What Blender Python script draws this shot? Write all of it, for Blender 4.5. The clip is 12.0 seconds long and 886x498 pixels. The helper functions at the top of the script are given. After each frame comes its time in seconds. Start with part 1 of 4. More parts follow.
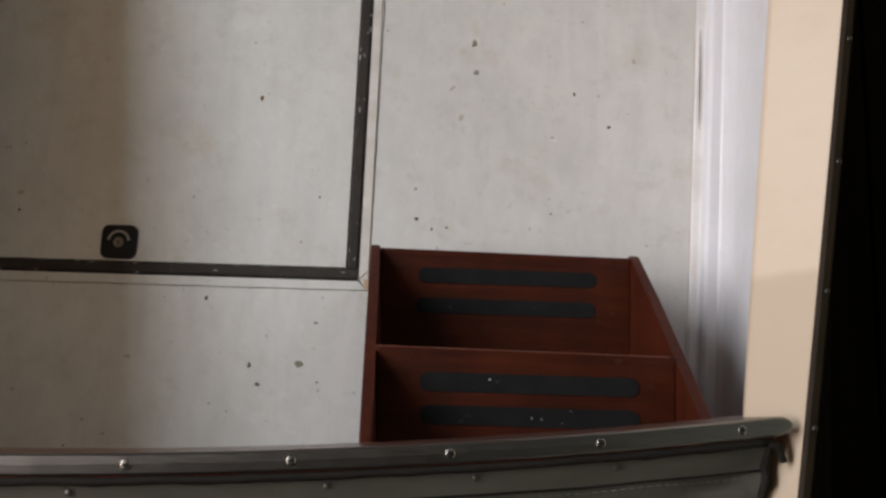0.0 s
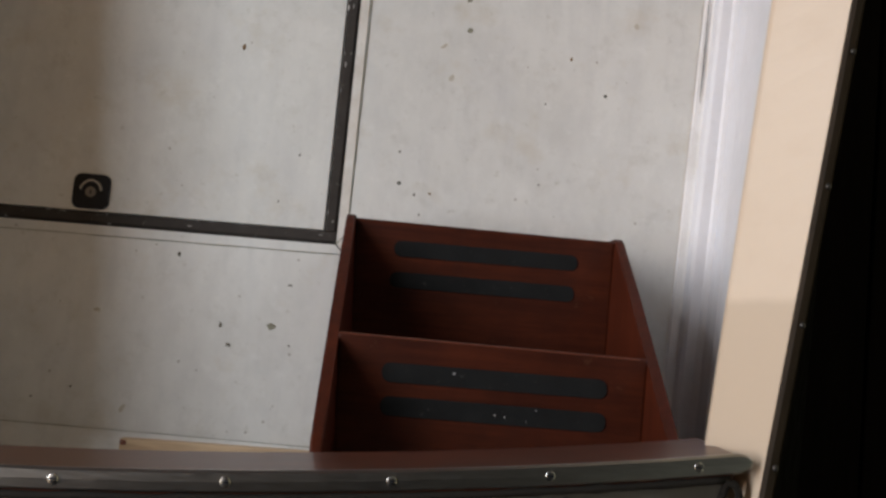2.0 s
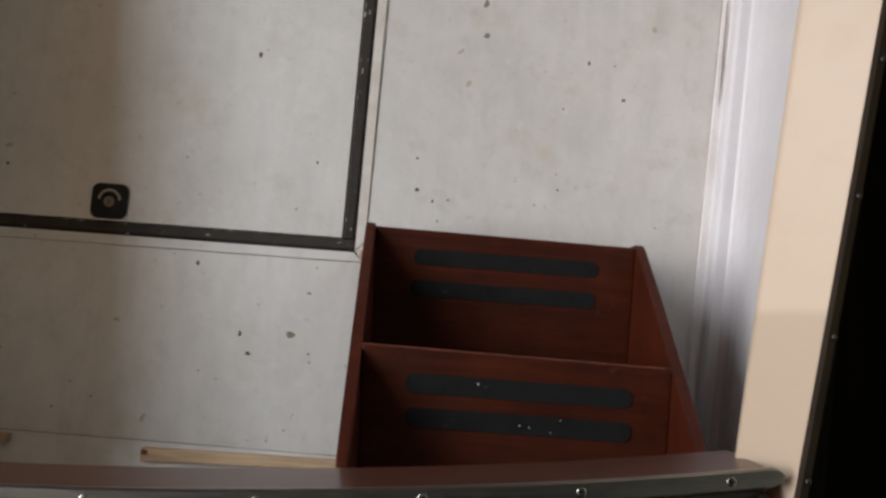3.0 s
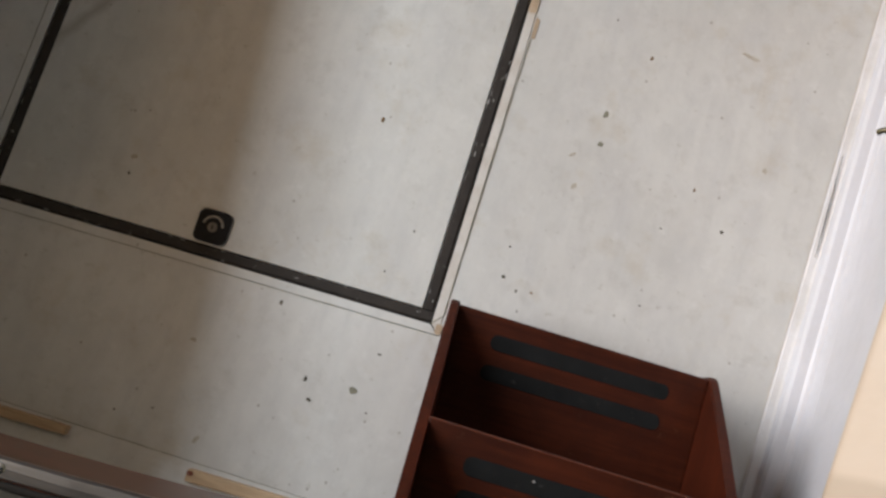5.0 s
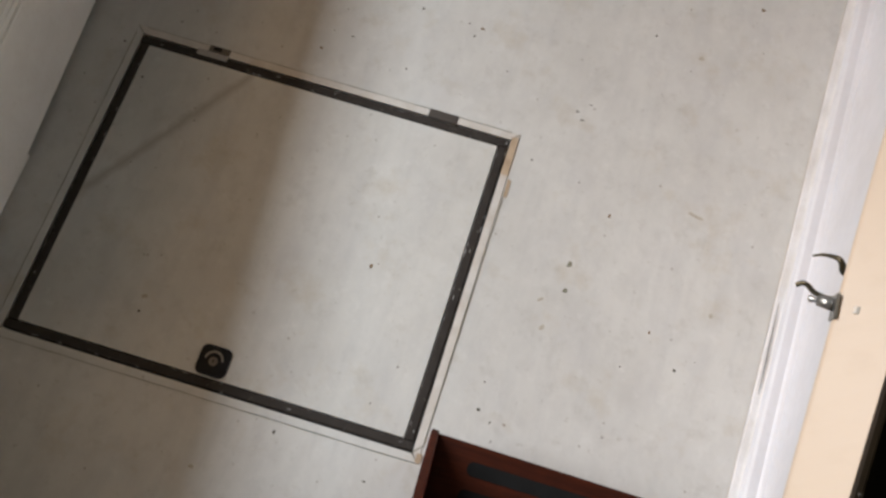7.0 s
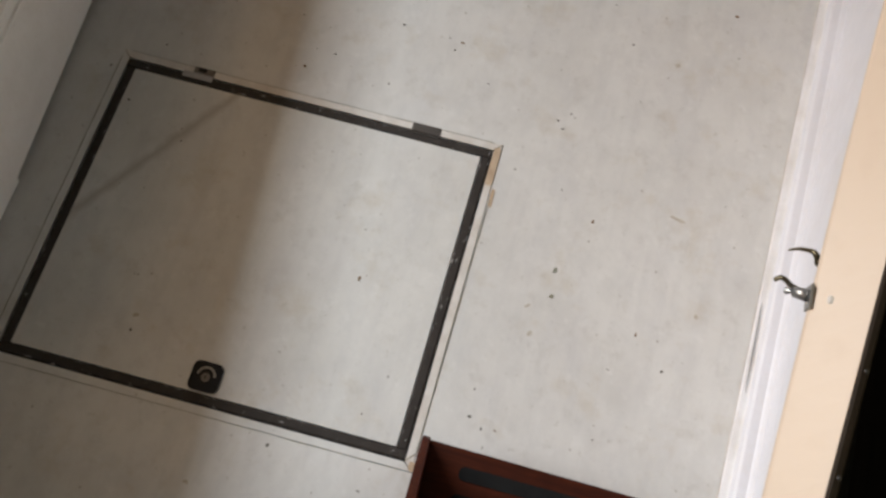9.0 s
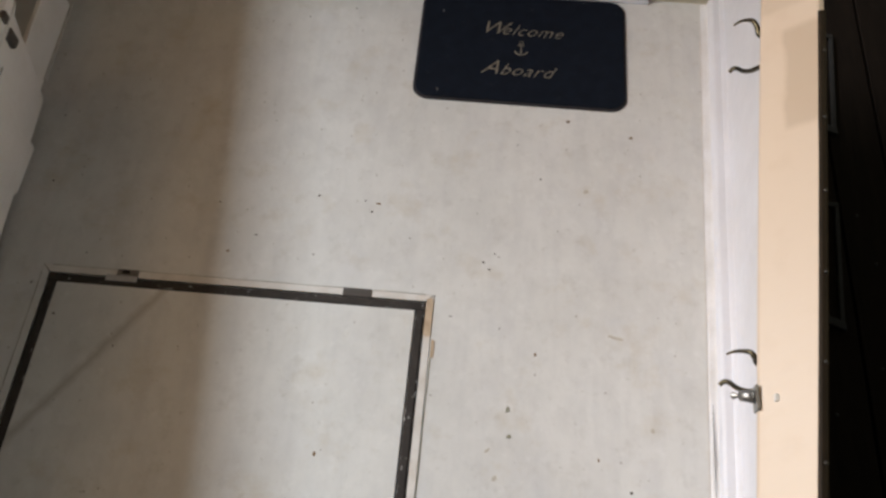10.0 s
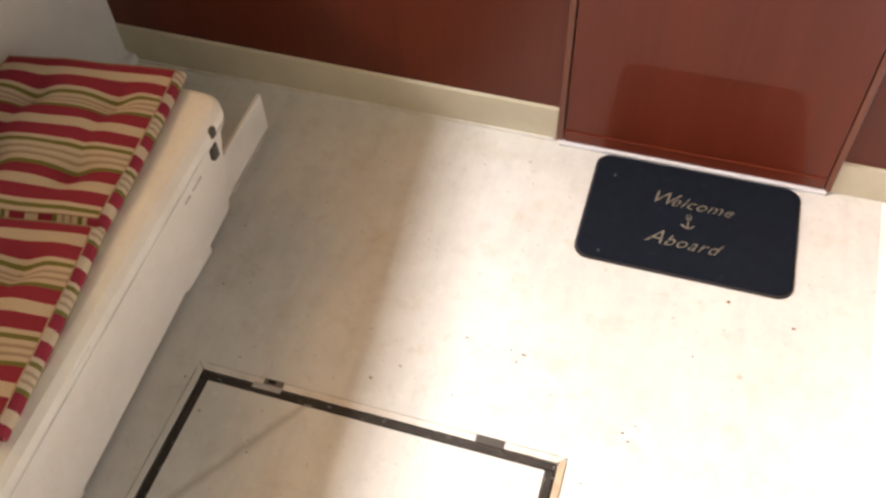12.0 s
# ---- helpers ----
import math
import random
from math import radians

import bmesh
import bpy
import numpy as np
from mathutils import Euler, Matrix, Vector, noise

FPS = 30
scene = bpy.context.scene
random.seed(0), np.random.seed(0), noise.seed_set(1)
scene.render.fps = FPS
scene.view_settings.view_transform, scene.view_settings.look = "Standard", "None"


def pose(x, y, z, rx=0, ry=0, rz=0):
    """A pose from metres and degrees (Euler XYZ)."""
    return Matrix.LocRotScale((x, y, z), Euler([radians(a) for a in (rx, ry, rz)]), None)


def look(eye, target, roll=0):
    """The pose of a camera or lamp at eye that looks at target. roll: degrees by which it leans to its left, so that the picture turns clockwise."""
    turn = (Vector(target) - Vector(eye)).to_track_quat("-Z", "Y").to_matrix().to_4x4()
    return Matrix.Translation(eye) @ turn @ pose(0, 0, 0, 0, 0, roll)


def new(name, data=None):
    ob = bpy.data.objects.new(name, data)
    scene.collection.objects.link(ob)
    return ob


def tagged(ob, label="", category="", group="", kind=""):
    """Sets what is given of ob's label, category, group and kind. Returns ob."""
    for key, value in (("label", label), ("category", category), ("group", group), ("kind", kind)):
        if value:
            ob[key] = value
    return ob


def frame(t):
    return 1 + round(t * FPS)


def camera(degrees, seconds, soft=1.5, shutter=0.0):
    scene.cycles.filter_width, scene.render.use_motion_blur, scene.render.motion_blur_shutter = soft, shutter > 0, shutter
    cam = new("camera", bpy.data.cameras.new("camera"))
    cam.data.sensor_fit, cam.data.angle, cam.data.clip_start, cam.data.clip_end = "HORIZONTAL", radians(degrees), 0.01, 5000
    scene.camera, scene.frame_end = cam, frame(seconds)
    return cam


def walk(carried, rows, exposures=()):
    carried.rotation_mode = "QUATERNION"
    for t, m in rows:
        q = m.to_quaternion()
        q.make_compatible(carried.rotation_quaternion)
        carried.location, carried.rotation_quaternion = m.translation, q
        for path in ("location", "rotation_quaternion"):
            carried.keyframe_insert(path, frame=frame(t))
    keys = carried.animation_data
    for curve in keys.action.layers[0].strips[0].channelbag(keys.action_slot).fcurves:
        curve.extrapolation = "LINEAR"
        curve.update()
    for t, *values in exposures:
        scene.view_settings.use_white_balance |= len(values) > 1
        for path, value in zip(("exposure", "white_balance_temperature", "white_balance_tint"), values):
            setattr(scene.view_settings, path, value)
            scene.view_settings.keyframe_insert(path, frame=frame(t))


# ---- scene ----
cam = camera(53.0, 12.0, soft=2.7)
PATH = [
    (0, (0.094, -0.223, 1.514), (0.154, 0.142, -0.452), 11.7),
    (0.5, (0.144, -0.199, 1.511), (0.125, 0.157, -0.458), 3.5),
    (1, (0.13, -0.16, 1.504), (0.164, 0.099, -0.479), 13.6),
    (1.5, (0.11, -0.138, 1.484), (0.188, 0.066, -0.504), 25.8),
    (2, (0.135, -0.125, 1.483), (0.19, 0.05, -0.508), 22.8),
    (2.5, (0.124, -0.117, 1.478), (0.178, 0.049, -0.514), 22.8),
    (4.5, (0.108, -0.103, 1.492), (0.024, 0.147, -0.49), -7.8),
    (5, (0.072, -0.113, 1.51), (-0.05, 0.198, -0.462), -4.4),
    (5.5, (0.068, -0.126, 1.553), (-0.052, 0.232, -0.411), 0.1),
    (6, (0.067, -0.143, 1.613), (-0.023, 0.232, -0.349), 4.9),
    (6.5, (0.071, -0.158, 1.658), (-0.04, 0.348, -0.274), 5.5),
    (7, (0.07, -0.158, 1.677), (-0.084, 0.465, -0.218), 3.6),
    (7.2, (0.048, -0.169, 1.685), (-0.118, 0.473, -0.202), 3.9),
    (8.8, (0.086, -0.186, 1.69), (-0.102, 0.453, -0.196), 2.5),
    (9, (0.093, -0.181, 1.693), (-0.062, 0.488, -0.186), 2.6),
    (9.5, (0.096, -0.169, 1.698), (0.001, 0.661, -0.119), 1.9),
    (10, (0.086, -0.165, 1.718), (0.021, 0.812, -0.026), 1.2),
    (10.5, (0.08, -0.159, 1.724), (-0.001, 0.888, 0.022), -0.1),
    (11, (0.068, -0.147, 1.73), (-0.078, 0.953, 0.066), -1.5),
    (11.5, (0.053, -0.145, 1.738), (-0.206, 1.015, 0.131), -2.1),
    (12, (0.054, -0.152, 1.741), (-0.357, 1.018, 0.172), -2.9),
]
EXPOSURES = [(0.0, -0.30, 6000, 9), (2.7, -0.31, 6000, 9), (5.5, -0.05, 6000, 8), (9.0, -0.02, 6050, 8), (10.0, 0.06, 6000, 8), (10.5, 0.25, 6000, 8), (11.0, 0.48, 6000, 8), (11.5, 0.88, 6150, 9), (12.0, 1.36, 6750, 13)]
walk(cam, [(t, look(eye, target, roll)) for t, eye, target, roll in PATH], EXPOSURES)

# ---- light ----
world = bpy.data.worlds.new("sky")
scene.world = world
world.use_nodes = True
wn = world.node_tree
sky = wn.nodes.new("ShaderNodeTexSky")
sky.sky_type = "NISHITA"
sky.sun_disc = False
sky.air_density, sky.dust_density, sky.ozone_density = 0.6, 0.7, 0.0
sky.sun_elevation = radians(40.5)
sky.sun_rotation = radians(270)
sky_tint = wn.nodes.new("ShaderNodeMixRGB")          # warm tint over the whole sky, so shaded parts get warm fill
sky_tint.blend_type = "MULTIPLY"
sky_tint.inputs[0].default_value = 1.0
sky_tint.inputs[2].default_value = (2.28, 1.38, 0.575, 1)
wn.links.new(sky.outputs[0], sky_tint.inputs[1])
wn.links.new(sky_tint.outputs[0], wn.nodes["Background"].inputs[0])
wn.nodes["Background"].inputs[1].default_value = 0.15

# area lamp added for an unseen strip of bright sky to port: long fore and aft, shallow in height
lamp = bpy.data.lights.new("sky_strip_lamp", "AREA")
lamp.shape = "RECTANGLE"
lamp.size, lamp.size_y = 10.0, 0.72
lamp.energy = 1240
lamp.color = (0.975, 0.985, 1.0)
opening = new("sky_strip_lamp", lamp)
opening.matrix_basis = look((-7.74, 2.9, 6.03), (-0.72, 2.9, 0.0), 4.3)


# ---- materials ----
def shader(name, rough=0.5, metal=0.0, coat=0.0, coat_rough=0.1, spec=0.5):
    m = bpy.data.materials.new(name)
    m.use_nodes = True
    b = m.node_tree.nodes["Principled BSDF"]
    b.inputs["Roughness"].default_value = rough
    b.inputs["Metallic"].default_value = metal
    b.inputs["Coat Weight"].default_value = coat
    b.inputs["Coat Roughness"].default_value = coat_rough
    b.inputs["Specular IOR Level"].default_value = spec
    return m, m.node_tree, b


def node(nt, kind, **values):
    n = nt.nodes.new(kind)
    for key, v in values.items():
        n.inputs[key.replace("_", " ")].default_value = v
    return n


def coords(nt, scale=(1, 1, 1)):
    tc = nt.nodes.new("ShaderNodeTexCoord")
    mp = nt.nodes.new("ShaderNodeMapping")
    mp.inputs["Scale"].default_value = scale
    nt.links.new(tc.outputs["Object"], mp.inputs["Vector"])
    return mp.outputs[0]


def noise_at(nt, vec, scale, detail=5.0, rough=0.55):
    n = node(nt, "ShaderNodeTexNoise", Scale=scale, Detail=detail, Roughness=rough)
    nt.links.new(vec, n.inputs["Vector"])
    return n.outputs["Fac"]


def ramp(nt, fac, stops, constant=False):
    r = nt.nodes.new("ShaderNodeValToRGB")
    e = r.color_ramp.elements
    while len(e) < len(stops):
        e.new(0.5)
    for el, (p, c) in zip(e, stops):
        el.position = p
        el.color = (*c, 1) if len(c) == 3 else c
    if constant:
        r.color_ramp.interpolation = "CONSTANT"
    nt.links.new(fac, r.inputs[0])
    return r.outputs[0]


def mixed(nt, fac, a, b, mode="MIX"):
    n = nt.nodes.new("ShaderNodeMixRGB")
    n.blend_type = mode
    for sock, v in zip(n.inputs, (fac, a, b)):
        if isinstance(v, bpy.types.NodeSocket):
            nt.links.new(v, sock)
        elif isinstance(v, (int, float)):
            sock.default_value = v
        else:
            sock.default_value = (*v, 1)
    return n.outputs[0]


def maths(nt, op, a, b=0.0, clamp=False):
    n = nt.nodes.new("ShaderNodeMath")
    n.operation, n.use_clamp = op, clamp
    for sock, v in zip(n.inputs, (a, b)):
        if isinstance(v, bpy.types.NodeSocket):
            nt.links.new(v, sock)
        else:
            sock.default_value = v
    return n.outputs[0]


def bumped(nt, b, height, strength, distance):
    n = nt.nodes.new("ShaderNodeBump")
    n.inputs["Strength"].default_value = strength
    n.inputs["Distance"].default_value = distance
    nt.links.new(height, n.inputs["Height"])
    nt.links.new(n.outputs[0], b.inputs["Normal"])


GREY0, GREY1 = (0, 0, 0), (1, 1, 1)


def painted(name, c, dirt, rough=0.45, dirt_scale=6.0, amount=0.35, bump=0.15, coat=0.0, spec=0.5):
    """Paint or gelcoat with soft grime at two scales and a faint orange-peel."""
    m, nt, b = shader(name, rough, coat=coat, spec=spec)
    v = coords(nt)
    big = ramp(nt, noise_at(nt, v, dirt_scale, 6), [(0.42, GREY0), (0.75, GREY1)])
    small = ramp(nt, noise_at(nt, v, dirt_scale * 14, 4), [(0.5, GREY0), (0.8, GREY1)])
    col = mixed(nt, maths(nt, "MULTIPLY", big, amount), c, dirt)
    col = mixed(nt, maths(nt, "MULTIPLY", small, amount * 0.5), col, dirt)
    nt.links.new(col, b.inputs["Base Color"])
    nt.links.new(ramp(nt, noise_at(nt, v, dirt_scale * 5), [(0.3, (rough * 0.8,) * 3), (0.7, (min(1, rough * 1.25),) * 3)]), b.inputs["Roughness"])
    bumped(nt, b, noise_at(nt, v, 260, 3), bump, 0.001)
    return m


def deck_material(name, c, shadow_line=False):
    """White non-skid deck paint: mottled grey wear, fore-and-aft streaks, yellowed patches, fine grit."""
    m, nt, b = shader(name, 0.6, spec=0.35)
    v = coords(nt)
    big = ramp(nt, noise_at(nt, v, 3.2, 8, 0.62), [(0.38, GREY0), (0.7, GREY1)])
    col = mixed(nt, maths(nt, "MULTIPLY", big, 0.45), c, (c[0] * 0.72, c[1] * 0.715, c[2] * 0.7))
    streak = ramp(nt, noise_at(nt, coords(nt, (26, 3.0, 1)), 1.0, 5), [(0.5, GREY0), (0.72, GREY1)])
    col = mixed(nt, maths(nt, "MULTIPLY", streak, 0.22), col, (c[0] * 0.7, c[1] * 0.71, c[2] * 0.74))
    blot = ramp(nt, noise_at(nt, v, 17, 9, 0.75), [(0.54, GREY0), (0.78, GREY1)])
    col = mixed(nt, maths(nt, "MULTIPLY", blot, 0.4), col, (0.33, 0.31, 0.26))
    cool = ramp(nt, noise_at(nt, coords(nt, (9, 5, 9)), 1.0, 5), [(0.5, GREY0), (0.72, GREY1)])
    col = mixed(nt, maths(nt, "MULTIPLY", cool, 0.22), col, (c[0] * 0.72, c[1] * 0.73, c[2] * 0.8))
    smear = ramp(nt, noise_at(nt, v, 46, 6, 0.65), [(0.63, GREY0), (0.73, GREY1)])
    col = mixed(nt, maths(nt, "MULTIPLY", smear, 0.42), col, (0.3, 0.28, 0.22))
    cloud = ramp(nt, noise_at(nt, coords(nt, (24, 15, 20)), 1.0, 10, 0.7), [(0.45, GREY0), (0.66, GREY1)])
    col = mixed(nt, maths(nt, "MULTIPLY", cloud, 0.2), col, (c[0] * 0.62, c[1] * 0.625, c[2] * 0.64))
    pale = ramp(nt, noise_at(nt, v, 28, 8, 0.7), [(0.56, GREY0), (0.7, GREY1)])
    col = mixed(nt, maths(nt, "MULTIPLY", pale, 0.35), col, (c[0] * 1.12, c[1] * 1.12, c[2] * 1.13))
    yellow = ramp(nt, noise_at(nt, v, 7.5, 8, 0.66), [(0.55, GREY0), (0.78, GREY1)])
    col = mixed(nt, maths(nt, "MULTIPLY", yellow, 0.45), col, (0.42, 0.35, 0.22))
    vor = nt.nodes.new("ShaderNodeTexVoronoi")
    vor.inputs["Scale"].default_value = 34
    nt.links.new(v, vor.inputs["Vector"])
    dot = maths(nt, "LESS_THAN", vor.outputs["Distance"], 0.085)
    sep = nt.nodes.new("ShaderNodeSeparateColor")
    nt.links.new(vor.outputs["Color"], sep.inputs[0])
    rare = maths(nt, "GREATER_THAN", sep.outputs[0], 0.8)
    col = mixed(nt, maths(nt, "MULTIPLY", maths(nt, "MULTIPLY", dot, rare), 0.5), col, (0.2, 0.17, 0.13))
    if shadow_line:
        # one thin diagonal shadow painted into the lid's colour
        sp = nt.nodes.new("ShaderNodeSeparateXYZ")
        nt.links.new(v, sp.inputs[0])
        wob = maths(nt, "MULTIPLY", maths(nt, "SUBTRACT", noise_at(nt, v, 14, 4), 0.5), 0.03)
        d = maths(nt, "SUBTRACT", maths(nt, "MULTIPLY", sp.outputs[0], -0.834), maths(nt, "MULTIPLY", sp.outputs[1], -0.552))
        d = maths(nt, "ABSOLUTE", maths(nt, "SUBTRACT", maths(nt, "ADD", d, wob), 0.828))
        mask = ramp(nt, d, [(0.0, GREY1), (0.016, GREY0)])
        col = mixed(nt, maths(nt, "MULTIPLY", mask, 0.5), col, (0.25, 0.22, 0.18))
    nt.links.new(col, b.inputs["Base Color"])
    grit = mixed(nt, 0.5, noise_at(nt, v, 420, 2), noise_at(nt, v, 60, 4))
    bumped(nt, b, grit, 0.25, 0.0015)
    return m


def wood(name, dark, light, axis="x", rough=0.35, coat=0.6, coat_rough=0.12, scale=1.0, wear=0.0, fine_amount=0.35, mottle=0.0):
    """Varnished or bare timber with long grain along one axis."""
    m, nt, b = shader(name, rough, coat=coat, coat_rough=coat_rough)
    s = {"x": (2.2, 30, 30), "y": (30, 2.2, 30), "z": (30, 30, 2.2)}[axis]
    v = coords(nt, tuple(a * scale for a in s))
    g = noise_at(nt, v, 1.0, 8, 0.62)
    fine = noise_at(nt, coords(nt, tuple(a * 6 * scale for a in s)), 1.0, 4)
    col = ramp(nt, g, [(0.3, dark), (0.68, light)])
    col = mixed(nt, fine_amount, col, ramp(nt, fine, [(0.35, tuple(a * 0.6 for a in dark)), (0.65, light)]))
    if mottle:
        # uneven varnish: patches where the stain has sunk in deeper
        patch = ramp(nt, noise_at(nt, coords(nt), 19, 7, 0.68), [(0.42, GREY0), (0.66, GREY1)])
        col = mixed(nt, maths(nt, "MULTIPLY", patch, mottle), col, tuple(a * 0.62 for a in dark))
    if wear:
        w = ramp(nt, noise_at(nt, coords(nt), 38, 6, 0.7), [(0.64, GREY0), (0.74, GREY1)])
        col = mixed(nt, maths(nt, "MULTIPLY", w, wear), col, (0.36, 0.17, 0.09))
    nt.links.new(col, b.inputs["Base Color"])
    bumped(nt, b, g, 0.08, 0.001)
    return m


def metal(name, c, rough, brushed=0.0):
    m, nt, b = shader(name, rough, 1.0)
    v = coords(nt, (0.5, 90, 90))
    n = noise_at(nt, v, 4.0, 4)
    nt.links.new(ramp(nt, n, [(0.3, tuple(a * 0.85 for a in c)), (0.7, c)]), b.inputs["Base Color"])
    nt.links.new(ramp(nt, noise_at(nt, v, 9), [(0.3, (rough * 0.85,) * 3), (0.75, (rough * 1.25,) * 3)]), b.inputs["Roughness"])
    return m


def rubber(name, c, scuff=0.0, rough=0.75, scale=70):
    m, nt, b = shader(name, rough, spec=0.12)
    v = coords(nt)
    col = mixed(nt, noise_at(nt, v, 30, 5), tuple(a * 0.6 for a in c), tuple(min(1, a * 1.5) for a in c))
    s = ramp(nt, noise_at(nt, v, scale, 6, 0.7), [(0.62, GREY0), (0.7, GREY1)])
    col = mixed(nt, maths(nt, "MULTIPLY", s, scuff), col, (0.3, 0.28, 0.25))
    nt.links.new(col, b.inputs["Base Color"])
    bumped(nt, b, noise_at(nt, v, 160, 5), 0.4, 0.002)
    return m


def canvas_material(name, c, rough=0.85):
    m, nt, b = shader(name, rough, spec=0.2)
    v = coords(nt)
    wv = nt.nodes.new("ShaderNodeTexWave")
    wv.inputs["Scale"].default_value = 420
    nt.links.new(v, wv.inputs["Vector"])
    col = mixed(nt, noise_at(nt, v, 7, 6), tuple(a * 0.7 for a in c), tuple(a * 1.25 for a in c))
    nt.links.new(col, b.inputs["Base Color"])
    bumped(nt, b, wv.outputs["Fac"], 0.25, 0.0006)
    return m


def striped_fabric(name, axis=1, shift=5.071):
    """Woven cushion cloth: red and sand bands with olive and taupe pinstripes, repeating every 0.168 m."""
    m, nt, b = shader(name, 0.85, spec=0.2)
    v = coords(nt)
    sp = nt.nodes.new("ShaderNodeSeparateXYZ")
    nt.links.new(v, sp.inputs[0])
    wob = maths(nt, "MULTIPLY", maths(nt, "SUBTRACT", noise_at(nt, v, 9, 3), 0.5), 0.008)
    u = maths(nt, "FRACT", maths(nt, "DIVIDE", maths(nt, "ADD", maths(nt, "ADD", sp.outputs[axis], wob), shift), 0.168))
    red, sand, olive, taupe = (0.33, 0.028, 0.06), (0.68, 0.56, 0.42), (0.20, 0.19, 0.05), (0.44, 0.34, 0.24)
    col = ramp(nt, u, [(0.0, red), (0.2, sand), (0.37, red), (0.56, olive), (0.62, sand), (0.68, taupe), (0.72, sand),
                       (0.78, taupe), (0.82, sand), (0.88, olive), (0.94, sand)], True)
    col = mixed(nt, maths(nt, "MULTIPLY", noise_at(nt, v, 300, 3), 0.35), col, (0.1, 0.05, 0.04))
    nt.links.new(col, b.inputs["Base Color"])
    bumped(nt, b, noise_at(nt, coords(nt, (1, 4, 1)), 500, 2), 0.35, 0.001)
    return m


def cap_material(name):
    """Cream paint, slightly tanner in patches aft, amidships and forward."""
    m, nt, b = shader(name, 0.42)
    v = coords(nt)
    sp = nt.nodes.new("ShaderNodeSeparateXYZ")
    nt.links.new(v, sp.inputs[0])
    wob = maths(nt, "MULTIPLY", maths(nt, "SUBTRACT", noise_at(nt, v, 12, 4), 0.5), 0.02)
    y = maths(nt, "ADD", sp.outputs[1], wob)
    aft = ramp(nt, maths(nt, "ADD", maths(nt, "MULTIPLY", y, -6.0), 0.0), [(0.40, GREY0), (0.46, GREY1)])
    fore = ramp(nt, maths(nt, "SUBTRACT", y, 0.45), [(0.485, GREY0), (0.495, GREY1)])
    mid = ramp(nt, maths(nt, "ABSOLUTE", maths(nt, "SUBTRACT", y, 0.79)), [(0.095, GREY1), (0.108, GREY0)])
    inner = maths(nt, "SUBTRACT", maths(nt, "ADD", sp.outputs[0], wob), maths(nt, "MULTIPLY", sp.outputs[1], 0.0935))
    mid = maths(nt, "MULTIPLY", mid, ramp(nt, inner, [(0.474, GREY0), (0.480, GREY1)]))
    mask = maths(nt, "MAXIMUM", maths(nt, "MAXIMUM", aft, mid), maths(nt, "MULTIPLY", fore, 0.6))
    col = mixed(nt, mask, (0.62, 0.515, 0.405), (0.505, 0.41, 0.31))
    grime = ramp(nt, noise_at(nt, v, 18, 6), [(0.55, GREY0), (0.8, GREY1)])
    col = mixed(nt, maths(nt, "MULTIPLY", grime, 0.2), col, (0.45, 0.33, 0.22))
    nt.links.new(col, b.inputs["Base Color"])
    bumped(nt, b, noise_at(nt, v, 180, 3), 0.12, 0.001)
    return m


M_DECK = deck_material("deck_paint", (0.65, 0.65, 0.625))
M_LID = deck_material("hatch_paint", (0.65, 0.65, 0.62), True)
M_TRIM = painted("trim_paint", (0.66, 0.64, 0.6), (0.35, 0.28, 0.2), 0.5, 16, 0.45)
M_WHITE = painted("white_gelcoat", (0.70, 0.705, 0.745), (0.46, 0.44, 0.41), 0.35, 5, 0.25)
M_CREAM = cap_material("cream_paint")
M_SKIRT = painted("beige_paint", (0.57, 0.525, 0.4), (0.36, 0.32, 0.24), 0.5, 8, 0.3)
M_COOLER = painted("cooler_plastic", (0.93, 0.91, 0.87), (0.55, 0.5, 0.43), 0.4, 6, 0.25)
M_GASKET = rubber("gasket_rubber", (0.042, 0.037, 0.033), 0.6)
M_BLACK = rubber("black_plastic", (0.012, 0.012, 0.014), 0.05, 0.45)
M_GRIT = rubber("grip_tape", (0.0115, 0.0120, 0.0122), 0.08, 0.95, 90)
M_MAT = rubber("mat_pile", (0.0062, 0.0088, 0.0150), 0.03, 0.95, 40)
M_MATEDGE = rubber("mat_edge", (0.03, 0.028, 0.03), 0.1, 0.8)
M_LETTER = painted("mat_letter", (0.21, 0.185, 0.14), (0.03, 0.03, 0.03), 0.9, 60, 0.9)
M_MAHOG = wood("mahogany_steps", (0.030, 0.0058, 0.0021), (0.072, 0.0150, 0.0048), "x", 0.55, 0.03, 0.3, 1.0, 0.2, mottle=0.5)
M_MAHOG_Y = wood("mahogany_side", (0.038, 0.0068, 0.0023), (0.085, 0.0165, 0.0052), "y", 0.55, 0.03, 0.3, 1.0, 0.14, mottle=0.4)
M_DOOR = wood("mahogany_door", (0.118, 0.018, 0.0066), (0.15, 0.0245, 0.009), "z", 0.5, 0.32, 0.03, 0.35, 0.0, 0.1)
M_PANEL = wood("mahogany_panel", (0.09, 0.015, 0.006), (0.12, 0.021, 0.008), "z", 0.45, 0.25, 0.12, 0.35, 0.0, 0.12)
M_JAMB = wood("jamb_wood", (0.1, 0.024, 0.01), (0.19, 0.052, 0.022), "z", 0.4, 0.3)
M_CAPWOOD = wood("rail_wood", (0.052, 0.013, 0.0055), (0.098, 0.026, 0.011), "x", 0.34, 0.3, 0.04, mottle=0.3)
for _m in (M_MAHOG, M_MAHOG_Y):
    _m.node_tree.nodes["Principled BSDF"].inputs["Specular IOR Level"].default_value = 0.16
for _m in (M_DOOR, M_PANEL, M_CAPWOOD):
    _m.node_tree.nodes["Principled BSDF"].inputs["Specular IOR Level"].default_value = 0.25
